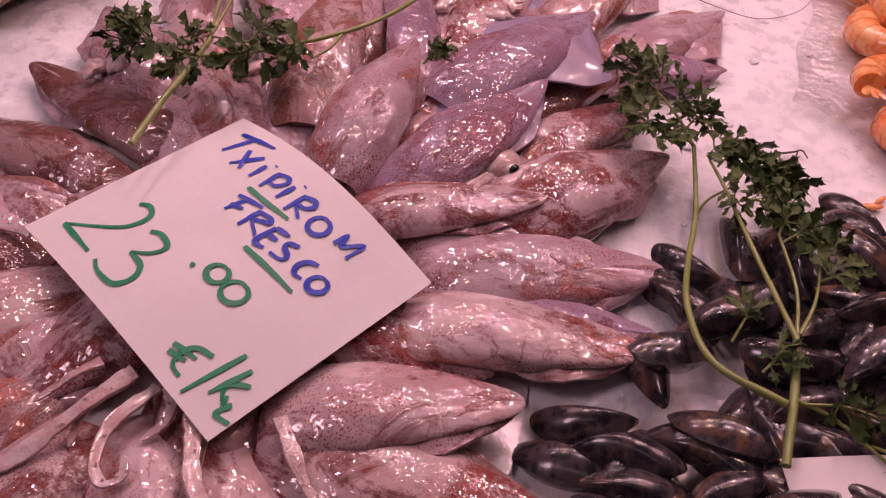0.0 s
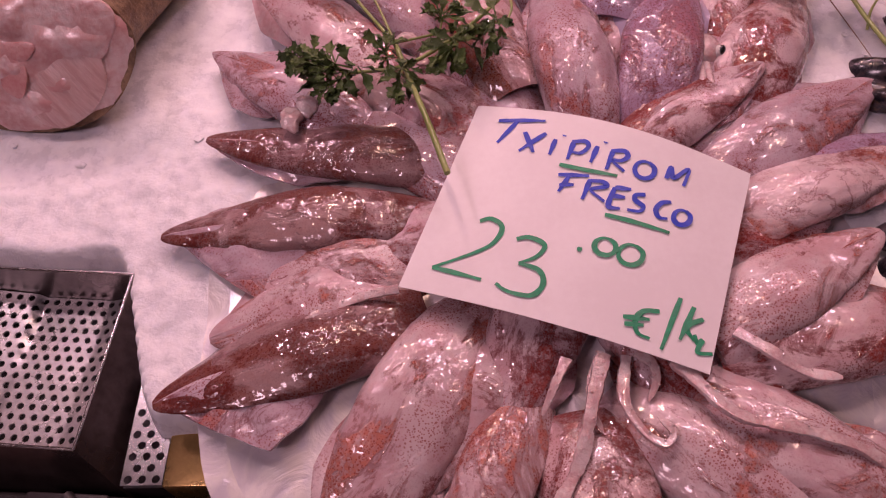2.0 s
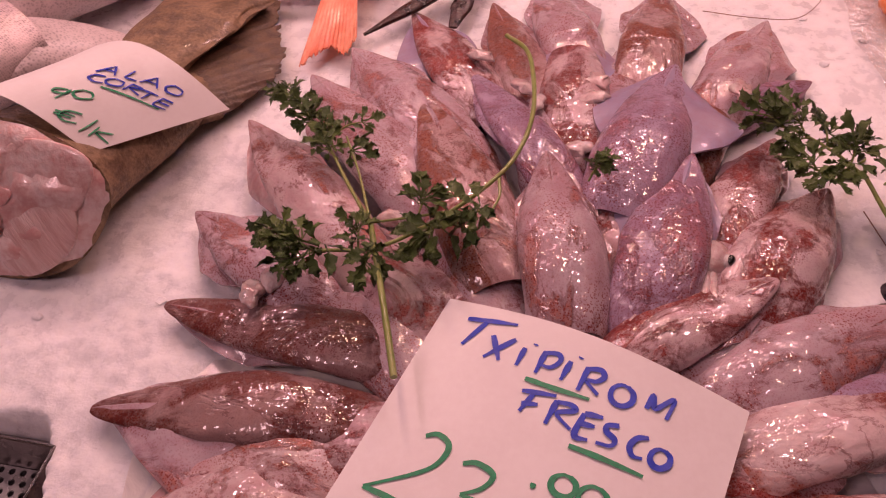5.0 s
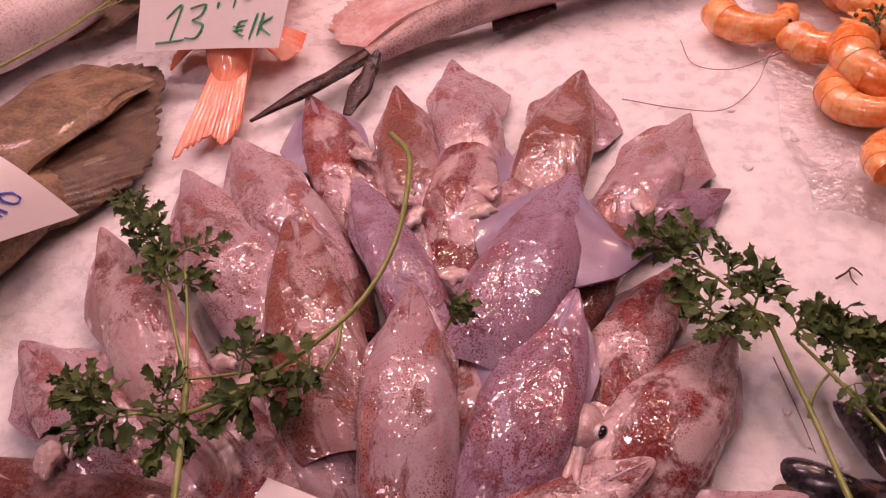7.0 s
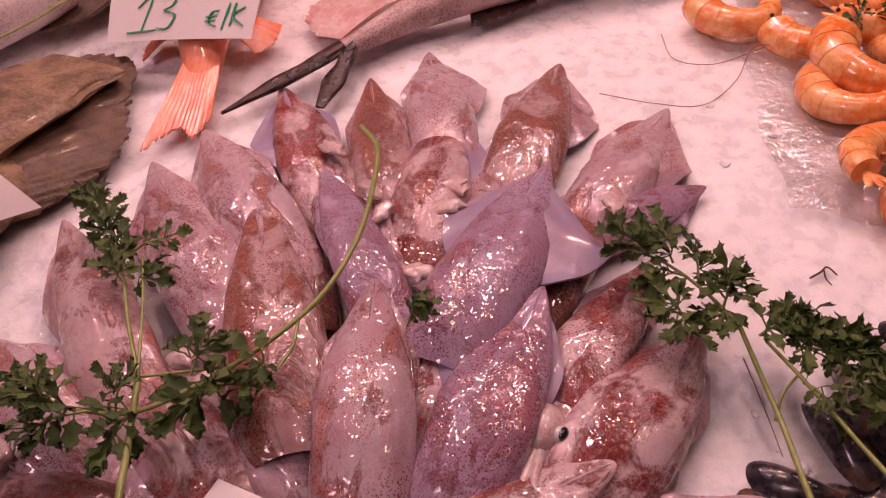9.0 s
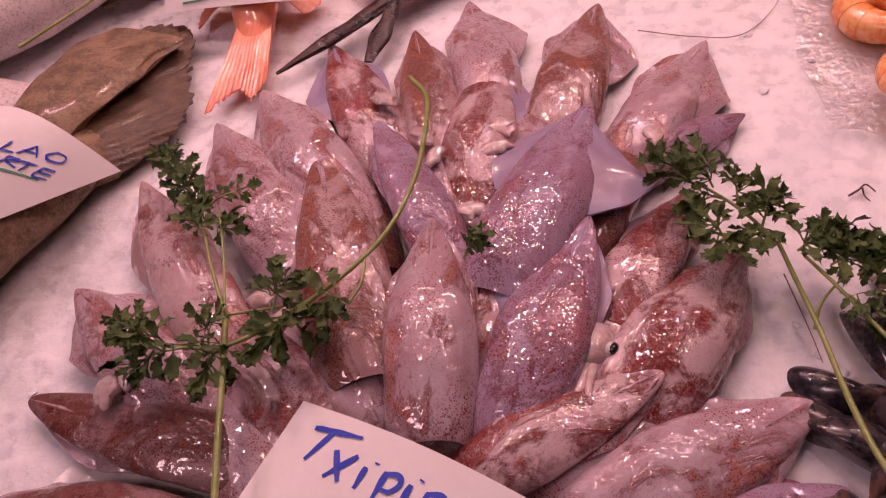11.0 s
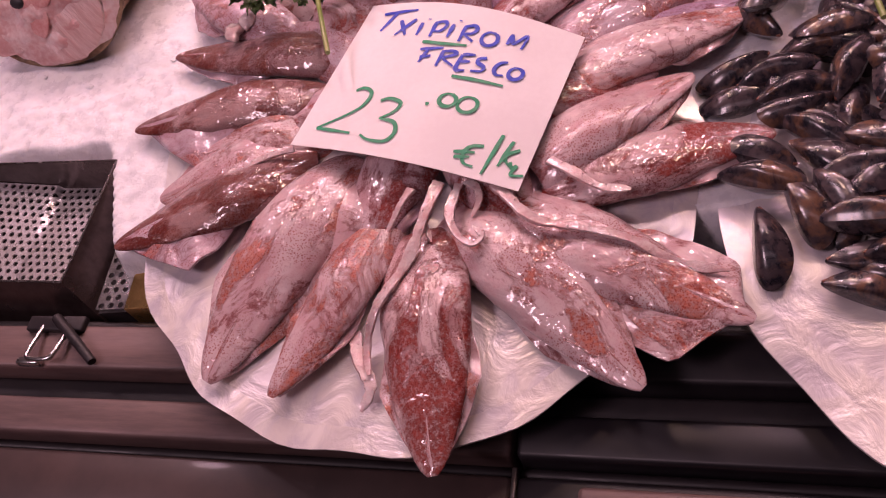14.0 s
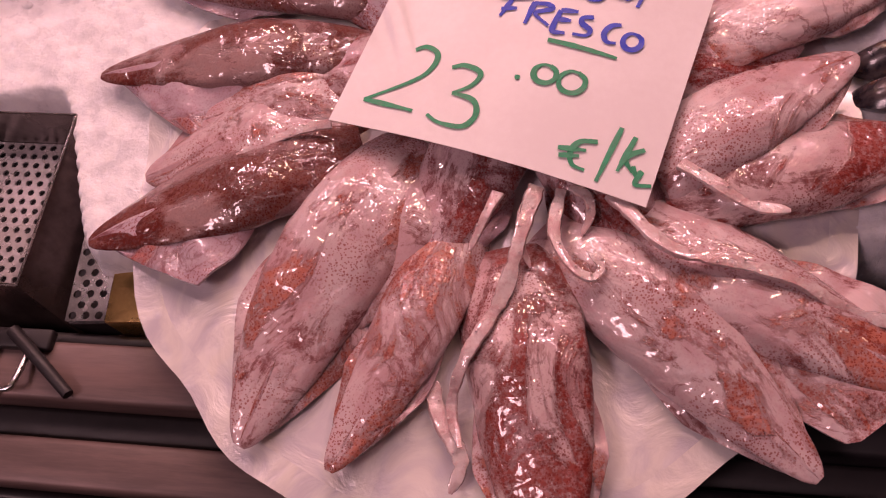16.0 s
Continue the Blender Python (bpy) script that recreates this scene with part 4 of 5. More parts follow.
write(main_card, "C", blue_ink, main_surface, [(0.765, 0.306), (0.737, 0.325), (0.724, 0.367), (0.739, 0.397), (0.767, 0.391)])
write(main_card, "O", blue_ink, main_surface, [(0.818, 0.323), (0.835, 0.337), (0.837, 0.366), (0.823, 0.391), (0.802, 0.397), (0.786, 0.380), (0.786, 0.350), (0.801, 0.327), (0.823, 0.324)])
write(main_card, "underline", green_ink, main_surface, [(0.374, 0.277), (0.467, 0.276), (0.573, 0.264)])
write(main_card, "underline", green_ink, main_surface, [(0.571, 0.465), (0.681, 0.457), (0.785, 0.452)])
write(main_card, "2", green_ink, main_surface, [(0.180, 0.627), (0.214, 0.606), (0.257, 0.629), (0.261, 0.686), (0.224, 0.758), (0.085, 0.884)], [(0.085, 0.884), (0.256, 0.893)])
write(main_card, "3", green_ink, main_surface, [(0.321, 0.677), (0.360, 0.657), (0.415, 0.676), (0.403, 0.735), (0.354, 0.784)], [(0.354, 0.784), (0.424, 0.794), (0.450, 0.850), (0.425, 0.910), (0.350, 0.917), (0.305, 0.895)])
write(main_card, "dot", green_ink, main_surface, [(0.525, 0.645), (0.527, 0.665)])
write(main_card, "0", green_ink, main_surface, [(0.609, 0.570), (0.630, 0.587), (0.634, 0.618), (0.617, 0.644), (0.590, 0.648), (0.570, 0.629), (0.569, 0.598), (0.588, 0.574), (0.615, 0.572)])
write(main_card, "0", green_ink, main_surface, [(0.694, 0.563), (0.719, 0.583), (0.722, 0.620), (0.703, 0.651), (0.672, 0.657), (0.650, 0.635), (0.649, 0.597), (0.671, 0.568), (0.701, 0.565)])
write(main_card, "€", green_ink, main_surface, [(0.815, 0.814), (0.768, 0.836), (0.751, 0.886), (0.767, 0.933), (0.806, 0.941)], [(0.713, 0.885), (0.792, 0.862)], [(0.722, 0.913), (0.779, 0.893)])
write(main_card, "/", green_ink, main_surface, [(0.867, 0.725), (0.846, 0.969)])
write(main_card, "K", green_ink, main_surface, [(0.913, 0.744), (0.893, 0.903)], [(0.948, 0.782), (0.904, 0.839), (0.935, 0.889)])
write(main_card, "g", green_ink, main_surface, [(0.931, 0.861), (0.946, 0.893), (0.958, 0.875), (0.951, 0.929), (0.996, 0.915)])
second_surface = card_surface((-0.650, 0.655, 0.982), (-0.523, 0.627, 0.930), (-0.600, 0.516, 0.969), (-0.722, 0.530, 1.000), 0.032, -0.2)
second_card = price_card(second_surface, "bent white price card with handwriting lying on the cut cod")
def write_askew(name, ink, target, *strokes, grow=1.0):
    """Writing on the second card, which runs slantwise over it."""
    us, vs = [u for st in strokes for u, v in st], [v for st in strokes for u, v in st]
    cu, cv = (min(us) + max(us)) / 2, (min(vs) + max(vs)) / 2
    turned = [[(target[0] + grow * (0.66 * (u - cu) + 0.21 * (v - cv)), target[1] + grow * (0.46 * (v - cv) - 0.45 * (u - cu))) for u, v in st] for st in strokes]
    write(second_card, name, ink, second_surface, *turned, width=0.0022)


write_askew("A", blue_ink, (0.58, 0.38), [(0.36, 0.36), (0.44, 0.16)], [(0.44, 0.16), (0.47, 0.36)], [(0.39, 0.28), (0.46, 0.28)])
write_askew("L", blue_ink, (0.67, 0.31), [(0.54, 0.18), (0.51, 0.36)], [(0.51, 0.36), (0.58, 0.36)])
write_askew("A", blue_ink, (0.735, 0.26), [(0.61, 0.37), (0.68, 0.18)], [(0.68, 0.18), (0.71, 0.37)], [(0.63, 0.30), (0.70, 0.30)])
write_askew("O", blue_ink, (0.82, 0.2), [(0.79, 0.20), (0.75, 0.28), (0.77, 0.36), (0.83, 0.34), (0.84, 0.24), (0.79, 0.20)])
write_askew("C", blue_ink, (0.62, 0.5), [(0.44, 0.44), (0.38, 0.46), (0.36, 0.54), (0.40, 0.60), (0.45, 0.58)])
write_askew("O", blue_ink, (0.68, 0.45), [(0.51, 0.45), (0.47, 0.52), (0.49, 0.60), (0.55, 0.57), (0.56, 0.48), (0.51, 0.45)])
write_askew("R", blue_ink, (0.75, 0.405), [(0.61, 0.44), (0.58, 0.60)], [(0.61, 0.44), (0.67, 0.47), (0.61, 0.52), (0.67, 0.60)])
write_askew("T", blue_ink, (0.815, 0.38), [(0.68, 0.44), (0.77, 0.44)], [(0.73, 0.44), (0.70, 0.60)])
write_askew("E", blue_ink, (0.875, 0.345), [(0.86, 0.44), (0.80, 0.44)], [(0.80, 0.44), (0.77, 0.60), (0.84, 0.60)], [(0.79, 0.52), (0.85, 0.52)])
write_askew("underline", green_ink, (0.79, 0.475), [(0.48, 0.66), (0.64, 0.66), (0.80, 0.67)])
write_askew("9", green_ink, (0.65, 0.77), [(0.42, 0.70), (0.37, 0.72), (0.37, 0.78), (0.42, 0.77), (0.43, 0.70), (0.40, 0.88)], grow=1.25)
write_askew("0", green_ink, (0.7, 0.68), [(0.51, 0.69), (0.48, 0.76), (0.51, 0.83), (0.56, 0.78), (0.55, 0.70), (0.51, 0.69)], grow=1.25)
write_askew("€", green_ink, (0.79, 0.88), [(0.72, 0.76), (0.66, 0.78), (0.64, 0.86), (0.67, 0.92), (0.72, 0.90)], [(0.62, 0.82), (0.70, 0.82)], [(0.62, 0.86), (0.69, 0.86)], grow=1.25)
write_askew("/", green_ink, (0.875, 0.85), [(0.81, 0.72), (0.77, 0.95)], grow=1.25)
write_askew("K", green_ink, (0.935, 0.84), [(0.86, 0.74), (0.84, 0.90)], [(0.92, 0.76), (0.86, 0.82), (0.92, 0.90)], grow=1.25)

third_surface = card_surface((-0.570, 0.970, 1.025), (-0.388, 0.964, 1.035), (-0.408, 0.857, 0.949), (-0.570, 0.863, 0.938), 0.003)
third_card = price_card(third_surface, "white price card with green numbers standing by the red fish")
write(third_card, "1", green_ink, third_surface, [(0.200, 0.753), (0.300, 0.660), (0.240, 0.940)], [(0.140, 0.940), (0.340, 0.927)], width=0.0026)
write(third_card, "3", green_ink, third_surface, [(0.360, 0.687), (0.460, 0.660), (0.440, 0.740), (0.380, 0.780)], [(0.380, 0.780), (0.460, 0.820), (0.420, 0.913), (0.340, 0.913)], width=0.0026)
write(third_card, "dot", green_ink, third_surface, [(0.550, 0.651), (0.545, 0.700)], width=0.0024)
write(third_card, "9", green_ink, third_surface, [(0.670, 0.520), (0.620, 0.536), (0.630, 0.602), (0.680, 0.569), (0.670, 0.520), (0.650, 0.700)], width=0.0024)
write(third_card, "0", green_ink, third_surface, [(0.730, 0.536), (0.710, 0.602), (0.740, 0.635), (0.770, 0.569), (0.730, 0.536)], width=0.0024)
write(third_card, "€", green_ink, third_surface, [(0.760, 0.793), (0.710, 0.807), (0.700, 0.887), (0.750, 0.913)], [(0.670, 0.840), (0.750, 0.833)], [(0.670, 0.873), (0.740, 0.867)], width=0.0024)
write(third_card, "/", green_ink, third_surface, [(0.820, 0.740), (0.790, 0.940)], width=0.0024)
write(third_card, "K", green_ink, third_surface, [(0.860, 0.740), (0.840, 0.913)], [(0.920, 0.767), (0.850, 0.833), (0.930, 0.913)], width=0.0030)

fourth_surface = card_surface((0.130, 0.300, 0.945), (0.300, 0.385, 0.945), (0.360, 0.270, 0.935), (0.190, 0.185, 0.935), 0.008)
fourth_card = price_card(fourth_surface, "white price card with a blue mark lying on the mussels")
write(fourth_card, "bar", blue_ink, fourth_surface, [(0.40, 0.22), (0.75, 0.18)], width=0.004)


# ---- mussels ----
def mussel(m):
    """A closed mussel: two domed valves that meet in a pear-shaped edge, pointed at the hinge."""
    thing = empty("mussel", m, category="mussel", group="mussels on the platter")
    long, wide, deep = 0.064, 0.0325, 0.0135
    for sgn, name in ((1, "valve"), (-1, "valve")):
        rows = []
        for k in range(9):
            q = k / 8
            row = []
            for i in range(28):
                a = 2 * math.pi * i / 28
                c, s = math.cos(a), math.sin(a)
                px = long * (0.5 - 0.5 * c)
                py = wide * 0.5 * s * (0.36 + 0.64 * (0.5 - 0.5 * c) ** 0.55) * (1.14 if s > 0 else 0.86) + 0.003 * math.sin(math.pi * px / long)
                mx, my = long * 0.44, 0.002
                row.append((mx + (px - mx) * (1 - q), my + (py - my) * (1 - q), sgn * (deep * math.sin(math.pi / 2 * q) ** 0.75)))
            rows.append(row)
        bm = skin_rows(rows, caps=False)
        bmesh.ops.remove_doubles(bm, verts=bm.verts[:], dist=0.0004)
        bmesh.ops.recalc_face_normals(bm, faces=bm.faces[:])
        part(name, bm, shell, thing)
    part("hinge_band", tube([(0.001, 0.001, 0), (0.012, 0.0085, 0), (0.024, 0.013, 0)], 0.0014, 0.0008, 6, 3), hair_brown, thing)
    return thing


MUSSEL_LABEL = "glossy black mussel with a closed worn shell"
first = tagged(mussel(aim((0.058, 0.309, 0.914), (0.014, 0.293, 0.914)) @ pose(0, 0, 0, 0, 12, 90)), MUSSEL_LABEL)
spots = [(0.030, 0.420, 0.075, 0.395), (0.062, 0.500, 0.088, 0.450), (0.112, 0.455, 0.095, 0.405), (0.103, 0.352, 0.136, 0.318), (0.028, 0.270, 0.078, 0.280), (0.040, 0.250, 0.085, 0.262),
         (0.003, 0.188, 0.052, 0.170), (0.028, 0.155, 0.030, 0.102), (0.048, 0.180, 0.064, 0.130), (0.060, 0.092, 0.115, 0.080), (0.050, 0.235, 0.090, 0.205), (0.075, 0.300, 0.120, 0.290), (0.085, 0.250, 0.125, 0.215), (0.060, 0.205, 0.105, 0.175), (0.085, 0.150, 0.130, 0.120)]
for k, (x0, y0, x1, y1) in enumerate(spots):
    m = Matrix.Translation((x0, y0, 0.914 + 0.004 * (k % 3))) @ pose(0, 0, 0, random.uniform(-35, 35), random.uniform(-14, 14), math.degrees(math.atan2(y1 - y0, x1 - x0)))
    copy_thing(first, m)
for k in range(18):
    x, y = 0.066 + 0.030 * (k % 3) + random.uniform(-0.010, 0.010), 0.105 + 0.026 * (k // 3) + random.uniform(-0.008, 0.008)
    copy_thing(first, Matrix.Translation((x, y, 0.916 + 0.007 * (k % 2))) @ pose(0, 0, 0, random.uniform(-50, 50), random.uniform(-18, 18), random.uniform(-70, 20)))
for layer, z in ((0, 0.914), (1, 0.926), (2, 0.936)):
    for i in range(11):
        for j in range(15):
            x, y = 0.066 + 0.030 * i + random.uniform(-0.012, 0.012), 0.100 + 0.033 * j + random.uniform(-0.012, 0.012)
            inside = ((x - 0.235) / (0.195 - 0.03 * layer)) ** 2 + ((y - 0.305) / (0.26 - 0.035 * layer)) ** 2
            if inside < 1 and random.random() < (0.95, 0.75, 0.5)[layer]:
                m = Matrix.Translation((x, y, z + random.uniform(-0.003, 0.004))) @ pose(0, 0, 0, random.uniform(-50, 50), random.uniform(-22, 22), random.uniform(0, 360))
                copy_thing(first, m)


# ---- parsley ----
def leaf_mesh(seed):
    """A parsley leaf of three stalked leaflets, each wedge-shaped and cut into pointed teeth, folded and drooping."""
    rnd = random.Random(seed)
    bm = bmesh.new()
    half = ((0.03, 0.10), (0.11, 0.30), (0.26, 0.40), (0.35, 0.56), (0.21, 0.55), (0.27, 0.72), (0.30, 0.84), (0.15, 0.76), (0.14, 0.92), (0.05, 0.88))
    for turn, size, lift in ((0.0, 0.66, 0.0), (-58.0, 0.55, 0.1), (58.0, 0.55, 0.1)):
        turn += rnd.uniform(-12, 12)
        size *= rnd.uniform(0.85, 1.15)
        fold, droop, sway = rnd.uniform(0.15, 0.7), rnd.uniform(-0.1, 0.55), rnd.uniform(-0.25, 0.25)
        ca, sa = math.cos(radians(turn)), math.sin(radians(turn))
        start = 0.30 if turn * turn < 300 else 0.20
        def spot(x, y):
            z = fold * abs(x) - droop * y * y + sway * x * y + 0.05 * math.sin(9 * y + seed) + lift
            x, y = x * size, start * (0.4 + 0.6 * abs(ca)) + y * size
            return bm.verts.new((x * ca + y * sa, -x * sa + y * ca, z * size))
        rib = [spot(0.0, y) for y in (0.0, 0.12, 0.30, 0.42, 0.54, 0.60, 0.70, 0.80, 0.86, 0.92, 0.97)]
        peak = spot(0.0, 1.05)
        for sgn in (-1, 1):
            edge = [spot(sgn * x * 0.80 * rnd.uniform(0.75, 1.25), y * rnd.uniform(0.96, 1.04)) for x, y in half]
            for k in range(len(edge) - 1):
                quad = (rib[k + 1], edge[k], edge[k + 1], rib[k + 2] if k + 2 < len(rib) else peak)
                bm.faces.new(quad if sgn > 0 else quad[::-1])
            bm.faces.new((rib[0], edge[0], rib[1]) if sgn > 0 else (rib[1], edge[0], rib[0]))
            bm.faces.new((rib[-1], edge[-1], peak) if sgn > 0 else (peak, edge[-1], rib[-1]))
        w = 0.022
        a, b, c, d = (bm.verts.new(p) for p in ((-w, 0, 0), (w, 0, 0), (rib[1].co.x + w * ca, rib[1].co.y - w * sa, rib[1].co.z), (rib[1].co.x - w * ca, rib[1].co.y + w * sa, rib[1].co.z)))
        bm.faces.new((a, b, c, d))
    mesh = bpy.data.meshes.new("leaf")
    top = bm.faces[:]
    low = {v: bm.verts.new(v.co - Vector((0, 0, 0.014))) for v in bm.verts[:]}
    for f in top:
        bm.faces.new([low[v] for v in f.verts][::-1])
    bm.to_mesh(mesh)
    bm.free()
    mesh.materials.append(leaf_green)
    for poly in mesh.polygons:
        poly.use_smooth = True
    return mesh


LEAVES = [leaf_mesh(k) for k in range(9)]


def add_leaf(thing, at, towards, size, tilt):
    ob = new("leaf", random.choice(LEAVES))
    ob.parent = thing
    ob.matrix_basis = aim(at, towards, tilt) @ Matrix.Diagonal((size, size, size, 1))


def sprig(label, stems, tufts):
    """A cut sprig: bare stems, and tufts of leaflets: (place, direction in degrees, reach, number, leaf size)."""
    thing = empty("parsley_sprig", label=label, category="parsley", group="parsley garnish")
    for points, r0, r1 in stems:
        part("stem", tube(points, r0, r1, 8, 7, wobble=0.12), stem_green, thing)
    for (x, y, z), deg, reach, number, size in tufts:
        c, s = math.cos(radians(deg)), math.sin(radians(deg))
        end = (x + c * reach, y + s * reach, z + 0.004)
        part("stalk", tube([(x, y, z), ((x + end[0]) / 2, (y + end[1]) / 2, z + 0.006), end], 0.0010, 0.0006, 6, 3), stem_green, thing)
        for k in range(round(number * 1.5)):
            f = random.uniform(0.1, 1.0)
            px, py, pz = x + c * reach * f, y + s * reach * f, z + 0.003 + 0.004 * math.sin(math.pi * f) + random.uniform(-0.002, 0.005)
            turn = radians(deg + random.choice((-1, 1)) * random.uniform(15, 85) * (1.15 - f))
            add_leaf(thing, (px, py, pz), (px + math.cos(turn), py + math.sin(turn), pz + random.uniform(-0.35, 0.35)), size * random.uniform(0.85, 1.5), random.uniform(-75, 75))
    return thing


sprig("fresh parsley sprig with a long bare stem on the squid",
      [([(-0.303, 0.312, 0.973), (-0.318, 0.362, 0.972), (-0.330, 0.400, 0.968), (-0.345, 0.448, 0.966)], 0.0024, 0.0022),
       ([(-0.345, 0.448, 0.966), (-0.372, 0.492, 0.964), (-0.402, 0.545, 0.960), (-0.440, 0.600, 0.954)], 0.0017, 0.0008),
       ([(-0.345, 0.448, 0.967), (-0.364, 0.500, 0.967), (-0.385, 0.548, 0.965)], 0.0012, 0.0008)],
      [((-0.392, 0.535, 0.960), 125, 0.030, 7, 0.020), ((-0.415, 0.560, 0.958), 120, 0.030, 8, 0.021), ((-0.435, 0.590, 0.955), 125, 0.030, 9, 0.020), ((-0.388, 0.525, 0.960), 150, 0.022, 5, 0.018), ((-0.380, 0.520, 0.960), 60, 0.020, 3, 0.017), ((-0.400, 0.552, 0.960), 35, 0.030, 3, 0.016), ((-0.448, 0.605, 0.953), 140, 0.020, 5, 0.017)])
sprig("green parsley sprig with a curved bare stem crossing the other sprig",
      [([(-0.266, 0.722, 0.950), (-0.245, 0.690, 0.955), (-0.236, 0.640, 0.962), (-0.233, 0.580, 0.968), (-0.240, 0.530, 0.972), (-0.256, 0.494, 0.973), (-0.290, 0.456, 0.970), (-0.335, 0.425, 0.966), (-0.380, 0.425, 0.960)], 0.0023, 0.0014),
       ([(-0.254, 0.496, 0.972), (-0.252, 0.475, 0.972), (-0.258, 0.458, 0.970)], 0.0013, 0.0008),
       ([(-0.285, 0.460, 0.970), (-0.320, 0.452, 0.969), (-0.350, 0.447, 0.967)], 0.0012, 0.0008)],
      [((-0.262, 0.462, 0.970), 235, 0.022, 6, 0.021), ((-0.292, 0.452, 0.968), 250, 0.026, 7, 0.023), ((-0.310, 0.450, 0.970), 75, 0.020, 5, 0.019), ((-0.335, 0.425, 0.965), 255, 0.022, 6, 0.021), ((-0.350, 0.424, 0.964), 95, 0.018, 4, 0.018), ((-0.370, 0.424, 0.962), 215, 0.032, 8, 0.022), ((-0.385, 0.425, 0.960), 165, 0.028, 8, 0.021), ((-0.405, 0.432, 0.957), 150, 0.022, 6, 0.018)])
sprig("large fresh parsley sprig lying from the squid over the mussels",
      [([(-0.052, 0.598, 0.950), (-0.022, 0.584, 0.950), (0.004, 0.562, 0.947), (0.025, 0.540, 0.940)], 0.0008, 0.0015),
       ([(0.025, 0.540, 0.940), (0.036, 0.512, 0.930), (0.045, 0.478, 0.928), (0.052, 0.416, 0.940), (0.062, 0.370, 0.950), (0.084, 0.335, 0.956), (0.125, 0.326, 0.957)], 0.0017, 0.0023),
       ([(0.132, 0.292, 0.952), (0.128, 0.335, 0.955), (0.123, 0.375, 0.955)], 0.0026, 0.0023),
       ([(0.123, 0.375, 0.955), (0.100, 0.415, 0.953), (0.080, 0.452, 0.950), (0.058, 0.500, 0.942), (0.040, 0.530, 0.940)], 0.0018, 0.0012),
       ([(0.044, 0.484, 0.920), (0.048, 0.498, 0.930), (0.062, 0.514, 0.938)], 0.0012, 0.0009),
       ([(0.123, 0.375, 0.955), (0.116, 0.415, 0.955), (0.098, 0.462, 0.952)], 0.0013, 0.0009),
       ([(0.124, 0.380, 0.955), (0.128, 0.410, 0.955), (0.127, 0.445, 0.953)], 0.0013, 0.0009),
       ([(-0.012, 0.543, 0.945), (0.008, 0.546, 0.944), (0.026, 0.540, 0.941)], 0.0008, 0.0011),
       ([(0.128, 0.333, 0.955), (0.150, 0.330, 0.955), (0.180, 0.318, 0.952)], 0.0014, 0.0009)],
      [((-0.030, 0.588, 0.950), 150, 0.028, 6, 0.022), ((-0.016, 0.584, 0.950), 120, 0.022, 6, 0.020), ((0.000, 0.570, 0.948), 95, 0.020, 6, 0.020), ((0.006, 0.560, 0.946), 30, 0.018, 5, 0.019), ((-0.010, 0.575, 0.948), 205, 0.018, 4, 0.018), ((0.014, 0.550, 0.944), 70, 0.022, 7, 0.021), ((0.018, 0.545, 0.943), 200, 0.014, 4, 0.020),
       ((-0.012, 0.543, 0.945), 190, 0.018, 3, 0.024), ((-0.012, 0.543, 0.945), 130, 0.016, 2, 0.020), ((-0.010, 0.541, 0.945), 262, 0.018, 3, 0.022),
       ((0.036, 0.534, 0.940), 30, 0.022, 6, 0.021), ((0.046, 0.526, 0.940), 60, 0.020, 6, 0.021), ((0.055, 0.522, 0.940), 20, 0.026, 7, 0.022), ((0.062, 0.514, 0.940), 75, 0.022, 6, 0.021), ((0.070, 0.514, 0.940), 25, 0.026, 8, 0.022), ((0.078, 0.506, 0.942), 55, 0.024, 7, 0.021), ((0.072, 0.496, 0.944), 340, 0.026, 6, 0.020), ((0.058, 0.500, 0.940), 300, 0.020, 4, 0.019),
       ((0.098, 0.462, 0.952), 85, 0.028, 6, 0.020), ((0.102, 0.455, 0.953), 40, 0.018, 3, 0.018), ((0.127, 0.440, 0.953), 80, 0.022, 4, 0.021), ((0.128, 0.430, 0.953), 20, 0.016, 3, 0.020), ((0.135, 0.332, 0.956), 10, 0.034, 5, 0.018), ((0.090, 0.360, 0.950), 80, 0.022, 3, 0.018), ((0.110, 0.345, 0.952), 60, 0.014, 3, 0.016), ((0.170, 0.324, 0.953), 340, 0.028, 4, 0.017)])
sprig("small curled parsley tip between two squid", [([(-0.187, 0.505, 0.962), (-0.182, 0.512, 0.968), (-0.176, 0.516, 0.970)], 0.0010, 0.0007)], [((-0.185, 0.508, 0.966), 30, 0.012, 8, 0.012), ((-0.182, 0.508, 0.966), 80, 0.008, 5, 0.011)])
sprig("parsley stem lying over the brown fish tail",
      [([(-0.66, 0.745, 0.985), (-0.640, 0.790, 0.982), (-0.628, 0.850, 0.972), (-0.622, 0.905, 0.965), (-0.612, 0.945, 0.962)], 0.0018, 0.0012), ([(-0.630, 0.880, 0.968), (-0.612, 0.905, 0.966), (-0.598, 0.930, 0.964)], 0.0010, 0.0007)],
      [((-0.612, 0.940, 0.962), 70, 0.035, 8, 0.020), ((-0.600, 0.930, 0.962), 45, 0.030, 7, 0.020), ((-0.615, 0.950, 0.962), 110, 0.030, 6, 0.020)])


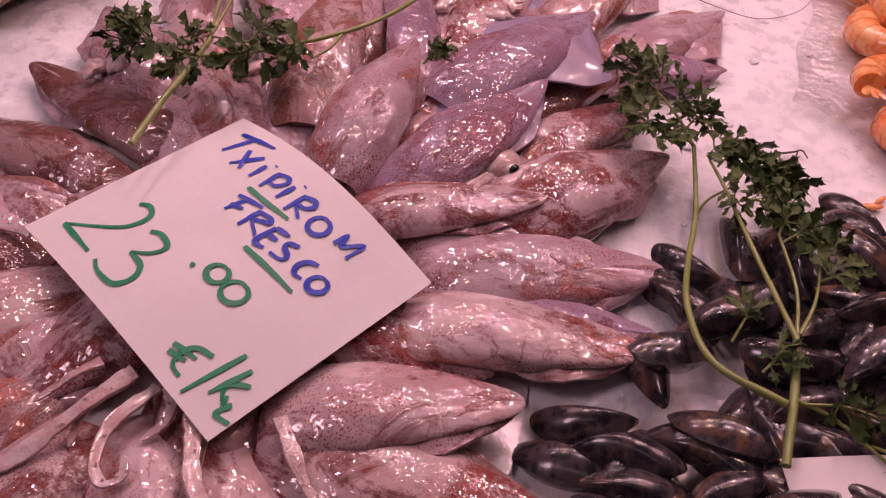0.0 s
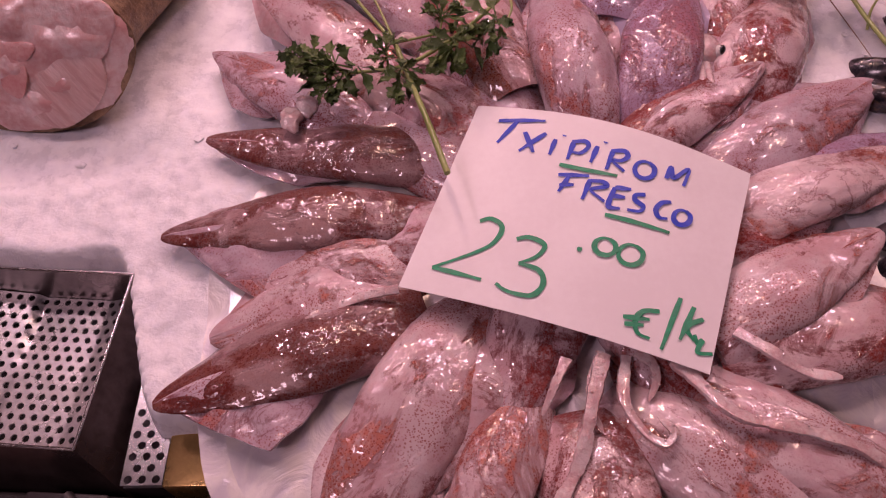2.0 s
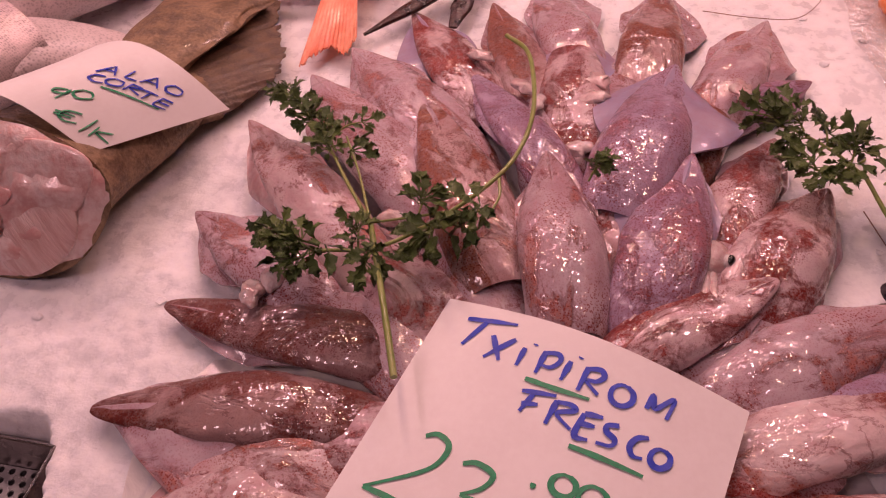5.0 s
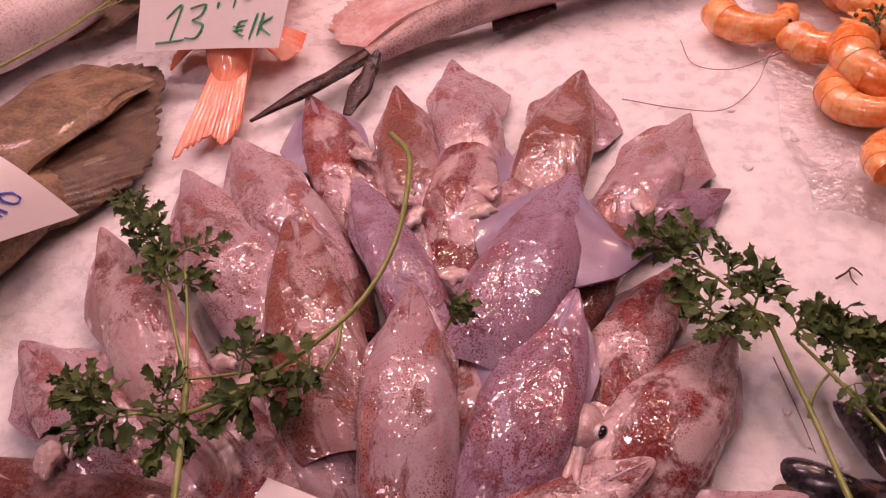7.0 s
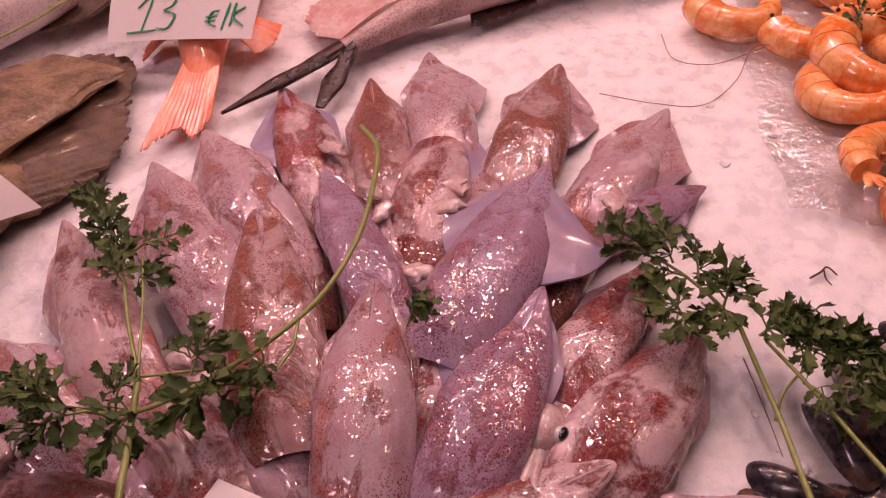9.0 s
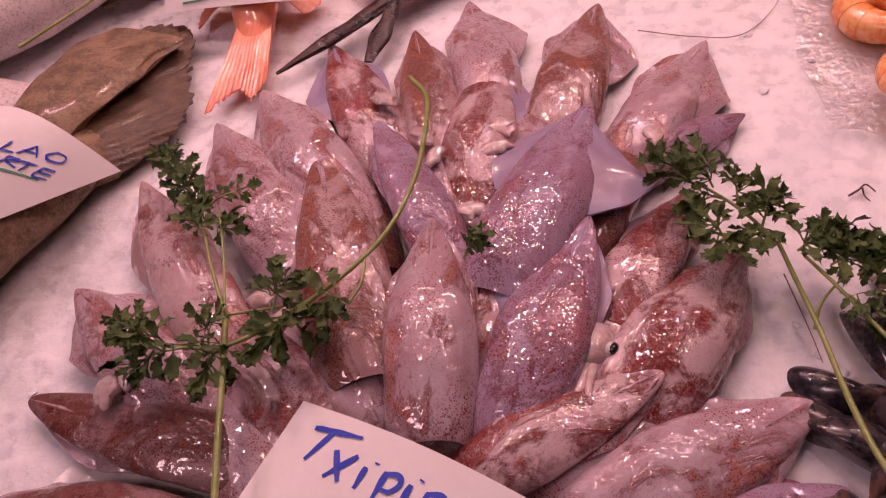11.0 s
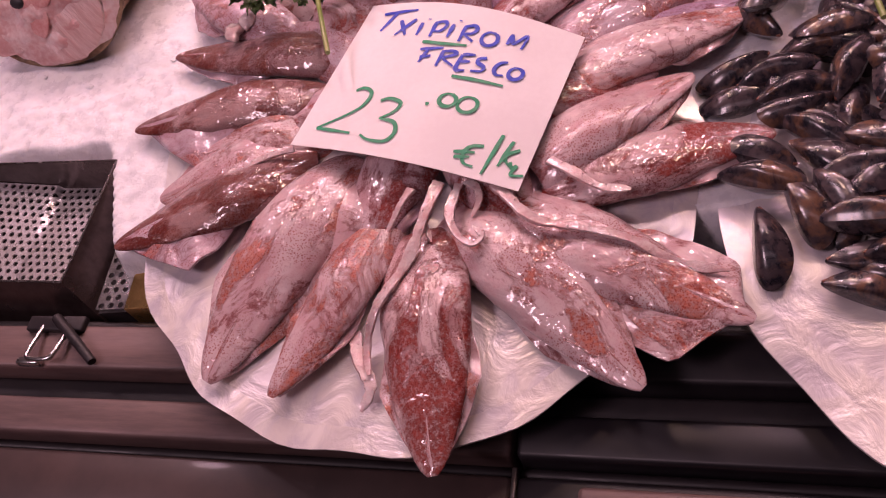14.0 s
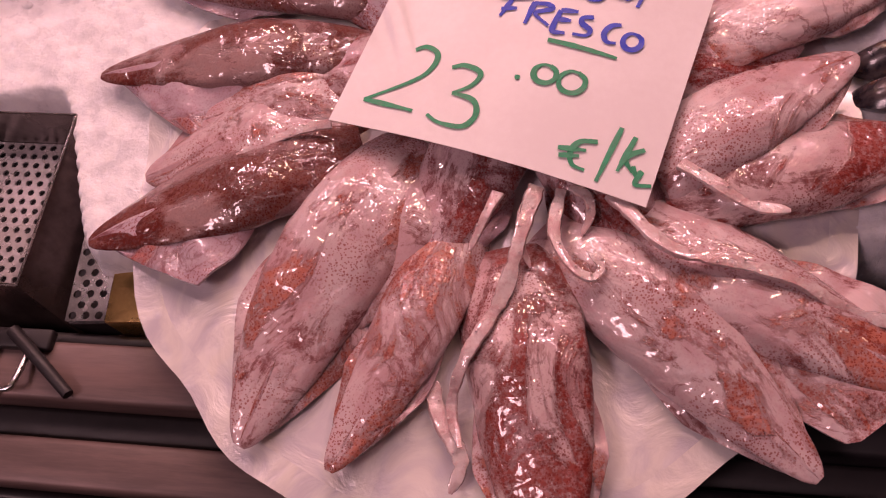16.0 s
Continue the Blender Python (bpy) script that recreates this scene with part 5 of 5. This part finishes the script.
# ---- fish ----
def fish_body(points, widths, heights, material, sides=36, steps=8, seed=0.0, rough=0.03):
    """A fish body through a line of middle points, oval across, flatter below."""
    line = smooth_line(points, steps)
    n = len(line)
    rows = []
    for i, p in enumerate(line):
        f = i / (n - 1) * (len(widths) - 1)
        w, hgt = float(np.interp(f, range(len(widths)), widths)) / 2, float(np.interp(f, range(len(heights)), heights)) / 2
        way = (line[min(i + 1, n - 1)] - line[max(i - 1, 0)]).normalized()
        side = way.cross(Vector((0, 0, 1))).normalized()
        up = side.cross(way)
        row = []
        for k in range(sides):
            a = 2 * math.pi * k / sides
            lump = 1 + rough * noise.noise(Vector((math.cos(a) * 2, math.sin(a) * 2, i * 0.18 + seed)))
            row.append(p + side * (math.cos(a) * w * lump) + up * (math.sin(a) * hgt * lump * (1 if math.sin(a) > 0 else 0.9)))
        rows.append(row)
    return skin_rows(rows)


def fan(root, ends, depth=0.003, ragged=0.006, steps=8, seed=1.0):
    """A fin: rays from a root line (two points) out to a line of ends, with a ragged edge."""
    r0, r1 = Vector(root[0]), Vector(root[1])
    edge = smooth_line(ends, 10)
    rows = []
    for k in range(steps + 1):
        q = k / steps
        row = []
        for i, e in enumerate(edge):
            f = i / (len(edge) - 1)
            a = r0.lerp(r1, f)
            tear = 1 - (ragged / max(0.01, (e - a).length)) * (0.5 + 0.9 * noise.noise(Vector((i * 0.45, seed, 0))) + 0.3 * math.sin(i * 2.4 + seed)) if k == steps else 1
            p = a.lerp(e, q * tear)
            row.append(p + Vector((0, 0, 0.0007 * math.sin(i * 1.9) * q + 0.002 * noise.noise(p * 40))))
        rows.append(row)
    return thick(skin_rows(rows, closed=False), depth)


def slab(root, ends, dome, ragged, seed):
    """A thick flat fin from a root line out to a line of ends, domed along its middle, thinning to a ragged rayed edge."""
    r0, r1 = Vector(root[0]), Vector(root[1])
    edge = smooth_line(ends, 12)
    rows = []
    for k in range(15):
        q = k / 14
        row = []
        for i, e in enumerate(edge):
            f = i / (len(edge) - 1)
            a = r0.lerp(r1, f)
            tear = 1 - ragged / max(0.02, (e - a).length) * (0.6 + noise.noise(Vector((i * 0.8, seed, 0))) + 0.5 * noise.noise(Vector((i * 2.3, seed, 4)))) * q ** 6
            p = a.lerp(e, q * tear)
            ray = 0.0010 * math.sin(i * 1.7) * q + 0.004 * noise.noise(p * 35) * (1 - q)
            row.append(p + Vector((0, 0, dome * math.sin(math.pi * f) ** 0.7 * (1 - q) ** 0.8 + ray)))
        rows.append(row)
    return thick(skin_rows(rows, closed=False), 0.004)


def add_fish(name, label, group=""):
    return empty(name, label=label, category="fish", group=group)


def lumpy(bm, scale, amount, seed):
    for v in bm.verts:
        v.co *= 1 + amount * noise.noise(v.co * scale + Vector((seed * 7, 0, 0)))
    return bm


# the cut cod: a thick round stump with its cut face to the customer and its tail lying away
cod = add_fish("cut_cod", "thick cut cod tail with a pink cut face on ice")
mid, side, up = Vector((-0.668, 0.474, 0.953)), Vector((1, -0.06, 0)).normalized(), Vector((0.03, 0.575, 0.818)).normalized()
way = up.cross(side).normalized()


def cut_ring(a, q=1.0, out=0.0):
    """A point of the slanting cut, by angle and share of its radius."""
    uneven = 1 + 0.025 * math.sin(3 * a + 0.5) + 0.02 * math.sin(5 * a)
    return mid + side * (math.cos(a) * q * 0.101 * uneven) + up * (math.sin(a) * q * 0.068 * uneven) - way * out


cod_rows = [[cut_ring(2 * math.pi * k / 44) for k in range(44)]]
for cx, cy, cz, hw, hh, deg in ((-0.668, 0.512, 0.946, 0.086, 0.052, -12), (-0.650, 0.560, 0.936, 0.076, 0.042, -22), (-0.620, 0.610, 0.928, 0.064, 0.034, -28), (-0.590, 0.660, 0.922, 0.046, 0.022, -28), (-0.575, 0.710, 0.915, 0.026, 0.008, -20)):
    across = Vector((math.cos(radians(deg)), math.sin(radians(deg)), 0))
    cod_rows.append([Vector((cx, cy, cz)) + across * (math.cos(2 * math.pi * k / 44) * hw) + Vector((0, 0.15, 1)) * (math.sin(2 * math.pi * k / 44) * hh) for k in range(44)])
fine_rows = []
for a, b in zip(cod_rows, cod_rows[1:]):
    fine_rows += [[p.lerp(q, t / 4) for p, q in zip(a, b)] for t in range(4)]
part("body", skin_rows(fine_rows + [cod_rows[-1]]), cod_skin, cod, "olive brown mottled skin")
face_rows = []
for k in range(17):
    q = k / 16
    face_rows.append([cut_ring(a, q * 0.985, 0.012 * (1 - q ** 4) - 0.001 + 0.006 * noise.noise(Vector((math.cos(a) * q * 3, math.sin(a) * q * 3, 2))) + 0.003 * noise.noise(Vector((math.cos(a) * q * 9, math.sin(a) * q * 9, 5)))) for a in (2 * math.pi * i / 48 for i in range(48))])
part("cut_face", skin_rows(face_rows, caps=False), flesh_white, cod, "moist pink cut face")
for ang, reach, wide, mat in ((0.62, 0.52, 0.040, flesh_white), (2.35, 0.56, 0.037, flesh_white), (3.75, 0.60, 0.033, flesh_white), (5.45, 0.54, 0.037, flesh_striped)):
    at = cut_ring(ang, reach, 0.006)
    lobe = part("muscle_block", lumpy(ball(0, 0, 0, wide * 1.22, wide * 0.80, 0.0042, 4), 40, 0.10, ang), mat, cod)
    lobe.matrix_basis = Matrix.Translation(at) @ Matrix((side, up, -way)).transposed().to_4x4() @ pose(0, 0, 0, 0, 0, math.degrees(ang) * 0.12)
for ang, reach, wide, tall in ((2.2, 0.10, 0.026, 0.009), (4.6, 0.26, 0.011, 0.018)):
    smear = part("blood_smear", lumpy(ball(0, 0, 0, wide, tall, 0.0012, 4), 60, 0.4, ang), blood_smear, cod, "red bloody smear")
    smear.matrix_basis = Matrix.Translation(cut_ring(ang, reach, 0.0118)) @ Matrix((side, up, -way)).transposed().to_4x4()
hollow = part("bone_cavity", ball(0, 0, 0, 0.0095, 0.0065, 0.003, 2), rubber, cod, "dark hollow beside the bone")
hollow.matrix_basis = Matrix.Translation(cut_ring(2.9, 0.24, 0.0125)) @ Matrix((side, up, -way)).transposed().to_4x4()
part("tail_fin", slab([(-0.690, 0.640, 0.940), (-0.590, 0.585, 0.926)], [(-0.640, 0.800, 0.936), (-0.612, 0.845, 0.930), (-0.575, 0.866, 0.926), (-0.538, 0.858, 0.918), (-0.524, 0.800, 0.914), (-0.501, 0.744, 0.912), (-0.504, 0.700, 0.911), (-0.536, 0.640, 0.911)], 0.022, 0.010, 3.0), cod_tail_skin, cod, "broad mottled brown tail with a ragged edge")
part("tail_ridge", fish_body([(-0.640, 0.600, 0.938), (-0.622, 0.690, 0.944), (-0.604, 0.765, 0.942), (-0.585, 0.835, 0.930)], (0.080, 0.095, 0.115, 0.110), (0.034, 0.034, 0.026, 0.012), cod_skin, seed=9, rough=0.22), cod_skin, cod, "mottled yellow-brown skin")

brown = add_fish("brown_fish", "striped brown fish lying on the ice behind the cod tail")
part("body", fish_body([(-0.640, 1.16, 0.935), (-0.632, 1.07, 0.935), (-0.625, 0.985, 0.925)], (0.10, 0.09, 0.05), (0.07, 0.06, 0.03), cod_tail_skin, seed=9), cod_tail_skin, brown)
part("fin", fan([(-0.680, 1.060, 0.935), (-0.610, 0.980, 0.932)], [(-0.755, 1.005, 0.918), (-0.705, 0.925, 0.914), (-0.675, 0.930, 0.914), (-0.638, 0.950, 0.918)], 0.004, 0.006, seed=6), cod_tail_skin, brown, "striped brown fin")

hake = add_fish("hake", "large grey scaly hake lying across the ice", "hake on the ice")
part("body", fish_body([(-1.30, 0.20, 0.955), (-1.12, 0.325, 0.962), (-0.97, 0.450, 0.962), (-0.86, 0.580, 0.958), (-0.775, 0.715, 0.948)], (0.15, 0.165, 0.168, 0.160, 0.120), (0.12, 0.13, 0.135, 0.125, 0.09), hake_skin, seed=1), hake_skin, hake, "grey scaly skin")
part("torn_flap", fish_body([(-0.800, 0.650, 0.955), (-0.760, 0.700, 0.945), (-0.700, 0.735, 0.925), (-0.670, 0.745, 0.915)], (0.10, 0.11, 0.07, 0.03), (0.05, 0.06, 0.03, 0.012), hake_pale, seed=2), hake_pale, hake, "pale torn belly skin")
part("lateral_line", tube([(-1.12, 0.318, 1.028), (-0.97, 0.440, 1.030), (-0.86, 0.572, 1.021), (-0.785, 0.700, 0.992)], 0.0016, 0.0014, 6, 8), dark_skin, hake, "dark lateral line")
hake_two = add_fish("hake", "second pale grey hake lying behind the first", "hake on the ice")
part("body", fish_body([(-0.900, 0.700, 0.950), (-0.830, 0.800, 0.955), (-0.760, 0.890, 0.950), (-0.70, 0.99, 0.940)], (0.08, 0.13, 0.14, 0.11), (0.06, 0.10, 0.10, 0.08), hake_pale, seed=6), hake_pale, hake_two)
blade = add_fish("ribbon_fish", "narrow silver ribbon fish beside the hake", "hake on the ice")
part("body", fish_body([(-1.000, 0.640, 1.010), (-0.945, 0.740, 1.015), (-0.895, 0.850, 1.010)], (0.012, 0.034, 0.040), (0.006, 0.010, 0.012), steel_bright), steel_bright, blade)
dusky = add_fish("dusky_fish", "dark slender fish beside the pink fillet", "hake on the ice")
part("body", fish_body([(-1.060, 0.640, 0.950), (-1.035, 0.790, 0.960), (-1.020, 0.95, 0.960), (-1.02, 1.15, 0.95)], (0.03, 0.10, 0.12, 0.12), (0.03, 0.08, 0.09, 0.09), hake_skin, seed=12), hake_skin, dusky)

fillet = add_fish("fish_fillet", "large moist pink fish fillet on the ice")
part("flesh", fish_body([(-1.22, 0.36, 0.925), (-1.17, 0.52, 0.940), (-1.14, 0.72, 0.945), (-1.17, 0.98, 0.945)], (0.10, 0.20, 0.26, 0.26), (0.035, 0.07, 0.075, 0.07), fillet_pink, seed=8, rough=0.10), fillet_pink, fillet)
part("skin_edge", tube([(-1.115, 0.47, 0.925), (-1.060, 0.600, 0.930), (-1.020, 0.720, 0.935), (-1.035, 0.87, 0.935)], 0.006, 0.006, 8, 6, wobble=0.4), flesh_white, fillet, "pale skin edge")
part("blood_patch", ball(-1.13, 0.90, 0.972, 0.06, 0.04, 0.012, 3), blood, fillet, "bloody patch")
for weed in range(3):
    wx = -1.060 + 0.028 * weed
    tagged(part("seaweed_strand", tube([(wx, 0.56 + 0.03 * weed, 0.968), (wx + 0.010, 0.61 + 0.03 * weed, 0.975), (wx + 0.035, 0.655 + 0.03 * weed, 0.980), (wx + 0.030, 0.69 + 0.03 * weed, 0.975)], 0.0018, 0.0008, 6, 6), stem_green), "thin dark green strand beside the hake", "seaweed", "seaweed strands")

redfish = add_fish("red_fish", "bright orange-red fish with its tail towards the squid")
part("body", fish_body([(-0.500, 1.060, 0.935), (-0.488, 0.960, 0.940), (-0.474, 0.885, 0.928), (-0.464, 0.848, 0.920), (-0.460, 0.815, 0.914)], (0.12, 0.100, 0.052, 0.040, 0.026), (0.10, 0.08, 0.040, 0.020, 0.004), redfish_skin, seed=3), redfish_skin, redfish)
part("tail_fin", fan([(-0.484, 0.858, 0.927), (-0.446, 0.858, 0.927)], [(-0.484, 0.718, 0.910), (-0.470, 0.745, 0.911), (-0.455, 0.756, 0.912), (-0.440, 0.742, 0.911), (-0.433, 0.775, 0.911)], 0.002, 0.009), redfish_skin, redfish, "forked translucent orange tail")
part("side_fin", fan([(-0.450, 0.900, 0.935), (-0.450, 0.930, 0.940)], [(-0.418, 0.880, 0.915), (-0.405, 0.905, 0.915), (-0.405, 0.935, 0.917)], 0.002, 0.002), redfish_skin, redfish)
part("side_fin", fan([(-0.505, 0.900, 0.935), (-0.505, 0.930, 0.940)], [(-0.545, 0.870, 0.912), (-0.550, 0.895, 0.912), (-0.548, 0.925, 0.913)], 0.002, 0.002), redfish_skin, redfish)

whiting = add_fish("whiting", "slim pinkish grey fish with a dark forked tail on the ice")
part("body", fish_body([(0.03, 1.100, 0.945), (-0.080, 1.050, 0.940), (-0.190, 0.990, 0.934), (-0.265, 0.940, 0.926), (-0.325, 0.888, 0.918)], (0.085, 0.070, 0.056, 0.040, 0.022), (0.07, 0.06, 0.05, 0.034, 0.018), whiting_skin, seed=7), whiting_skin, whiting)
part("back", fish_body([(0.03, 1.105, 0.955), (-0.075, 1.056, 0.948), (-0.180, 0.998, 0.941), (-0.262, 0.944, 0.932), (-0.318, 0.894, 0.922)], (0.07, 0.06, 0.045, 0.030, 0.016), (0.06, 0.05, 0.04, 0.026, 0.014), whiting_skin, seed=17), whiting_skin, whiting, "darker back")
part("tail_lobe", fish_body([(-0.318, 0.898, 0.922), (-0.352, 0.862, 0.917), (-0.392, 0.824, 0.912), (-0.428, 0.790, 0.907)], (0.016, 0.020, 0.016, 0.004), (0.012, 0.010, 0.008, 0.003), dark_skin, rough=0.25), dark_skin, whiting, "dark pointed tail lobe")
part("tail_lobe", fish_body([(-0.316, 0.892, 0.922), (-0.320, 0.862, 0.917), (-0.326, 0.832, 0.912), (-0.332, 0.804, 0.907)], (0.014, 0.018, 0.022, 0.010), (0.012, 0.010, 0.008, 0.003), dark_skin, rough=0.25), dark_skin, whiting, "dark pointed tail lobe")
part("belly_fin", slab([(-0.330, 0.900, 0.922), (-0.250, 0.965, 0.936)], [(-0.372, 0.925, 0.912), (-0.392, 0.965, 0.914), (-0.372, 1.015, 0.916), (-0.320, 1.05, 0.92), (-0.27, 1.07, 0.925)], 0.012, 0.012, 5.0), flesh_white, whiting, "torn pale belly")
part("belly_fin", fan([(-0.215, 1.02, 0.935), (-0.150, 1.05, 0.935)], [(-0.200, 0.940, 0.912), (-0.165, 0.965, 0.913), (-0.135, 0.99, 0.914)], 0.003, 0.004), dark_skin, whiting, "small dark fin")


# ---- shrimps on clear film ----
def film_sheet():
    rows = []
    for j in range(40):
        row = []
        for i in range(50):
            u, v = i / 49, j / 39
            x = 0.072 + 0.55 * u + 0.055 * (v - 0.45) ** 2 * (1 - u) + 0.004 * math.sin(v * 26)
            y = 0.690 + 0.52 * v - 0.04 * math.sin(u * 3) * (1 - v) + 0.003 * math.sin(u * 40)
            z = 0.907 + 0.003 * noise.noise(Vector((x * 60, y * 25, 1))) + 0.008 * max(0, 0.1 - u) * 6 * abs(noise.noise(Vector((x * 30, y * 40, 3))))
            row.append((x, y, z))
        rows.append(row)
    return skin_rows(rows, closed=False)


sheet = part("plastic_film", film_sheet(), film)
tagged(sheet, "crinkled clear plastic film under the shrimps", "plastic film")


def shrimp(m, curl=0.8):
    """A cooked shrimp: six overlapping shell rings along a curl, head, tail fan, legs and feelers."""
    thing = empty("shrimp", m, category="shrimp", group="cooked shrimps")
    radius = 0.034
    def spine(s):
        a = radians(-20 + 215 * s * curl)
        return Vector((radius * math.cos(a), radius * math.sin(a), 0)), a
    for k in range(7):
        s0, s1 = k / 7, (k + 1.25) / 7
        rows = []
        for i in range(6):
            s = s0 + (s1 - s0) * i / 5
            p, a = spine(min(s, 1.0))
            w = (0.0200 - 0.0085 * s) * (0.985 + 0.035 * (i / 5) ** 1.5)
            out = Vector((math.cos(a), math.sin(a), 0))
            rows.append([p + out * (math.cos(b) * w) + Vector((0, 0, math.sin(b) * w * 0.92)) for b in (2 * math.pi * q / 16 for q in range(16))])
        part("shell_ring" if k else "head_shell", skin_rows(rows), shrimp_orange, thing)
    tail, a = spine(1.0)
    on = Vector((-math.sin(a), math.cos(a), 0))
    across = Vector((math.cos(a), math.sin(a), 0))
    for f in (-0.6, 0.0, 0.6):
        part("tail_blade", ball(0, 0, 0, 0.004, 0.011, 0.0016, 2), shrimp_orange, thing).matrix_basis = aim(tail + on * 0.009 + across * f * 0.007, tail + on * 0.03 + across * f * 0.03)
    head, a = spine(0.0)
    back = Vector((math.sin(a), -math.cos(a), 0))
    part("snout", tube([head, head + back * 0.012, head + back * 0.028 + Vector((0, 0, 0.003))], 0.0115, 0.0010, 10, 5), shrimp_orange, thing, "pointed head")
    part("eye", ball(*(head + back * 0.014 + Vector((0, 0, 0.009))), 0.0024, 0.0024, 0.0024, 2), eye_black, thing, "black eye")
    for k in range(7):
        p, a = spine(0.05 + 0.1 * k)
        inward = Vector((-math.cos(a), -math.sin(a), 0))
        part("leg", tube([p + inward * 0.008, p + inward * 0.018 + Vector((random.uniform(-0.004, 0.004), random.uniform(-0.004, 0.004), 0.003)), p + inward * 0.026 + Vector((random.uniform(-0.006, 0.006), random.uniform(-0.006, 0.006), -0.004))], 0.0013, 0.0005, 6, 3), shrimp_pale, thing, "pale thin leg")
    return thing


whole = tagged(shrimp(Matrix.Translation((0.069, 0.982, 0.917)) @ pose(0, 0, 0, 0, 0, 205)), "curled cooked orange shrimp on clear film")
for x, y, z, deg, tilt, size in ((0.134, 0.940, 0.924, 212, 12, 0.95), (0.178, 0.868, 0.932, 165, -8, 1.15), (0.158, 0.835, 0.922, 160, 10, 1.0), (0.172, 0.722, 0.926, 48, 10, 1.1), (0.185, 0.945, 0.926, 250, -15, 1.0), (0.225, 0.900, 0.930, 120, 20, 1.0), (0.230, 0.820, 0.926, 200, -25, 1.05),
                                 (0.215, 0.755, 0.924, 300, 15, 1.0), (0.130, 1.010, 0.924, 20, 10, 1.0), (0.190, 1.010, 0.926, 140, -15, 1.0), (0.255, 0.970, 0.930, 320, 20, 1.0), (0.285, 0.870, 0.926, 60, -10, 1.0), (0.285, 0.780, 0.924, 220, 10, 1.0), (0.200, 0.690, 0.922, 150, 20, 1.0), (0.265, 0.710, 0.922, 20, -10, 1.0)):
    whole.scale = (size, size, size)
    copy_thing(whole, Matrix.Translation((x, y, z)) @ pose(0, 0, 0, 0, tilt, deg))
whole.scale = (1, 1, 1)
sprig("parsley leaf tucked between the shrimps", [([(0.165, 0.905, 0.945), (0.180, 0.915, 0.948), (0.200, 0.918, 0.950)], 0.0012, 0.0008)], [((0.170, 0.905, 0.946), 20, 0.030, 7, 0.018), ((0.160, 0.890, 0.944), 80, 0.020, 5, 0.015)])


# ---- small things on the ice ----
def strand(name, points, r, material, label, category):
    return tagged(part(name, tube(points, r, r * 0.6, 6, 8), material), label, category)


def on_ice(x, y, lift=0.004):
    return (x, y, ice_height(x, y) + lift)


strand("shrimp_feeler", [on_ice(-0.004, 0.957), on_ice(0.007, 0.912), on_ice(0.045, 0.908), on_ice(0.086, 0.931), (0.125, 0.935, 0.915)], 0.0005, hair_brown, "long thin reddish shrimp feeler on the ice", "feeler")
strand("shrimp_feeler", [on_ice(-0.066, 0.845), on_ice(-0.014, 0.831), on_ice(0.030, 0.834), on_ice(0.064, 0.880), (0.085, 0.913, 0.914), (0.136, 0.882, 0.918)], 0.0005, hair_brown, "long thin reddish shrimp feeler on the ice", "feeler")
strand("twig", [on_ice(0.090, 0.622), on_ice(0.098, 0.628), on_ice(0.104, 0.634), on_ice(0.110, 0.627)], 0.0010, dark_skin, "tiny dark twisted scrap on the ice", "scrap")
strand("twig", [on_ice(0.101, 0.630), on_ice(0.101, 0.622), on_ice(0.104, 0.616)], 0.0008, dark_skin, "tiny dark twisted scrap on the ice", "scrap")
strand("hair_root", [on_ice(0.035, 0.545, 0.004), on_ice(0.045, 0.500, 0.004), on_ice(0.050, 0.470, 0.006)], 0.0005, hair_brown, "fine dark fibre on the ice", "fibre")
for x, y, deg, size in ((0.164, 0.592, 30, 0.011), (0.17, 0.604, 60, 0.007)):
    ob = part("shrimp_scrap", ball(0, 0, 0, size, size * 0.32, 0.002, 2), shrimp_orange)
    ob.matrix_world = Matrix.Translation(on_ice(x, y, 0.003)) @ pose(0, 0, 0, 0, 0, deg)
    tagged(ob, "orange scrap of shrimp shell on the ice", "scrap")
ob = part("leaf_scrap", ball(0, 0, 0, 0.005, 0.0025, 0.0012, 2), stem_green)
ob.matrix_world = Matrix.Translation(on_ice(0.048, 0.611, 0.003)) @ pose(0, 0, 0, 0, 0, 40)
tagged(ob, "small green leaf scrap on the ice", "scrap")
# clear lumps of ice by the heap's edge
for k in range(21):
    x, y = (random.uniform(-0.01, 0.07), random.uniform(0.40, 0.60)) if k % 3 == 0 else (random.uniform(-0.80, -0.52), random.uniform(0.34, 0.60)) if k % 3 == 1 else (random.uniform(-0.05, 0.25), random.uniform(0.55, 1.0))
    s = random.uniform(0.003, 0.006)
    bm = bmesh.new()
    bmesh.ops.create_icosphere(bm, subdivisions=1, radius=s)
    for v in bm.verts:
        v.co *= random.uniform(0.7, 1.25)
        v.co.z *= 0.5
    ob = part("ice_lump", bm, ice)
    ob.matrix_world = Matrix.Translation(on_ice(x, y, 0.0005)) @ pose(0, 0, 0, 0, 0, random.uniform(0, 360))
    tagged(ob, "small lump of crushed ice", "ice lump", "ice lumps")
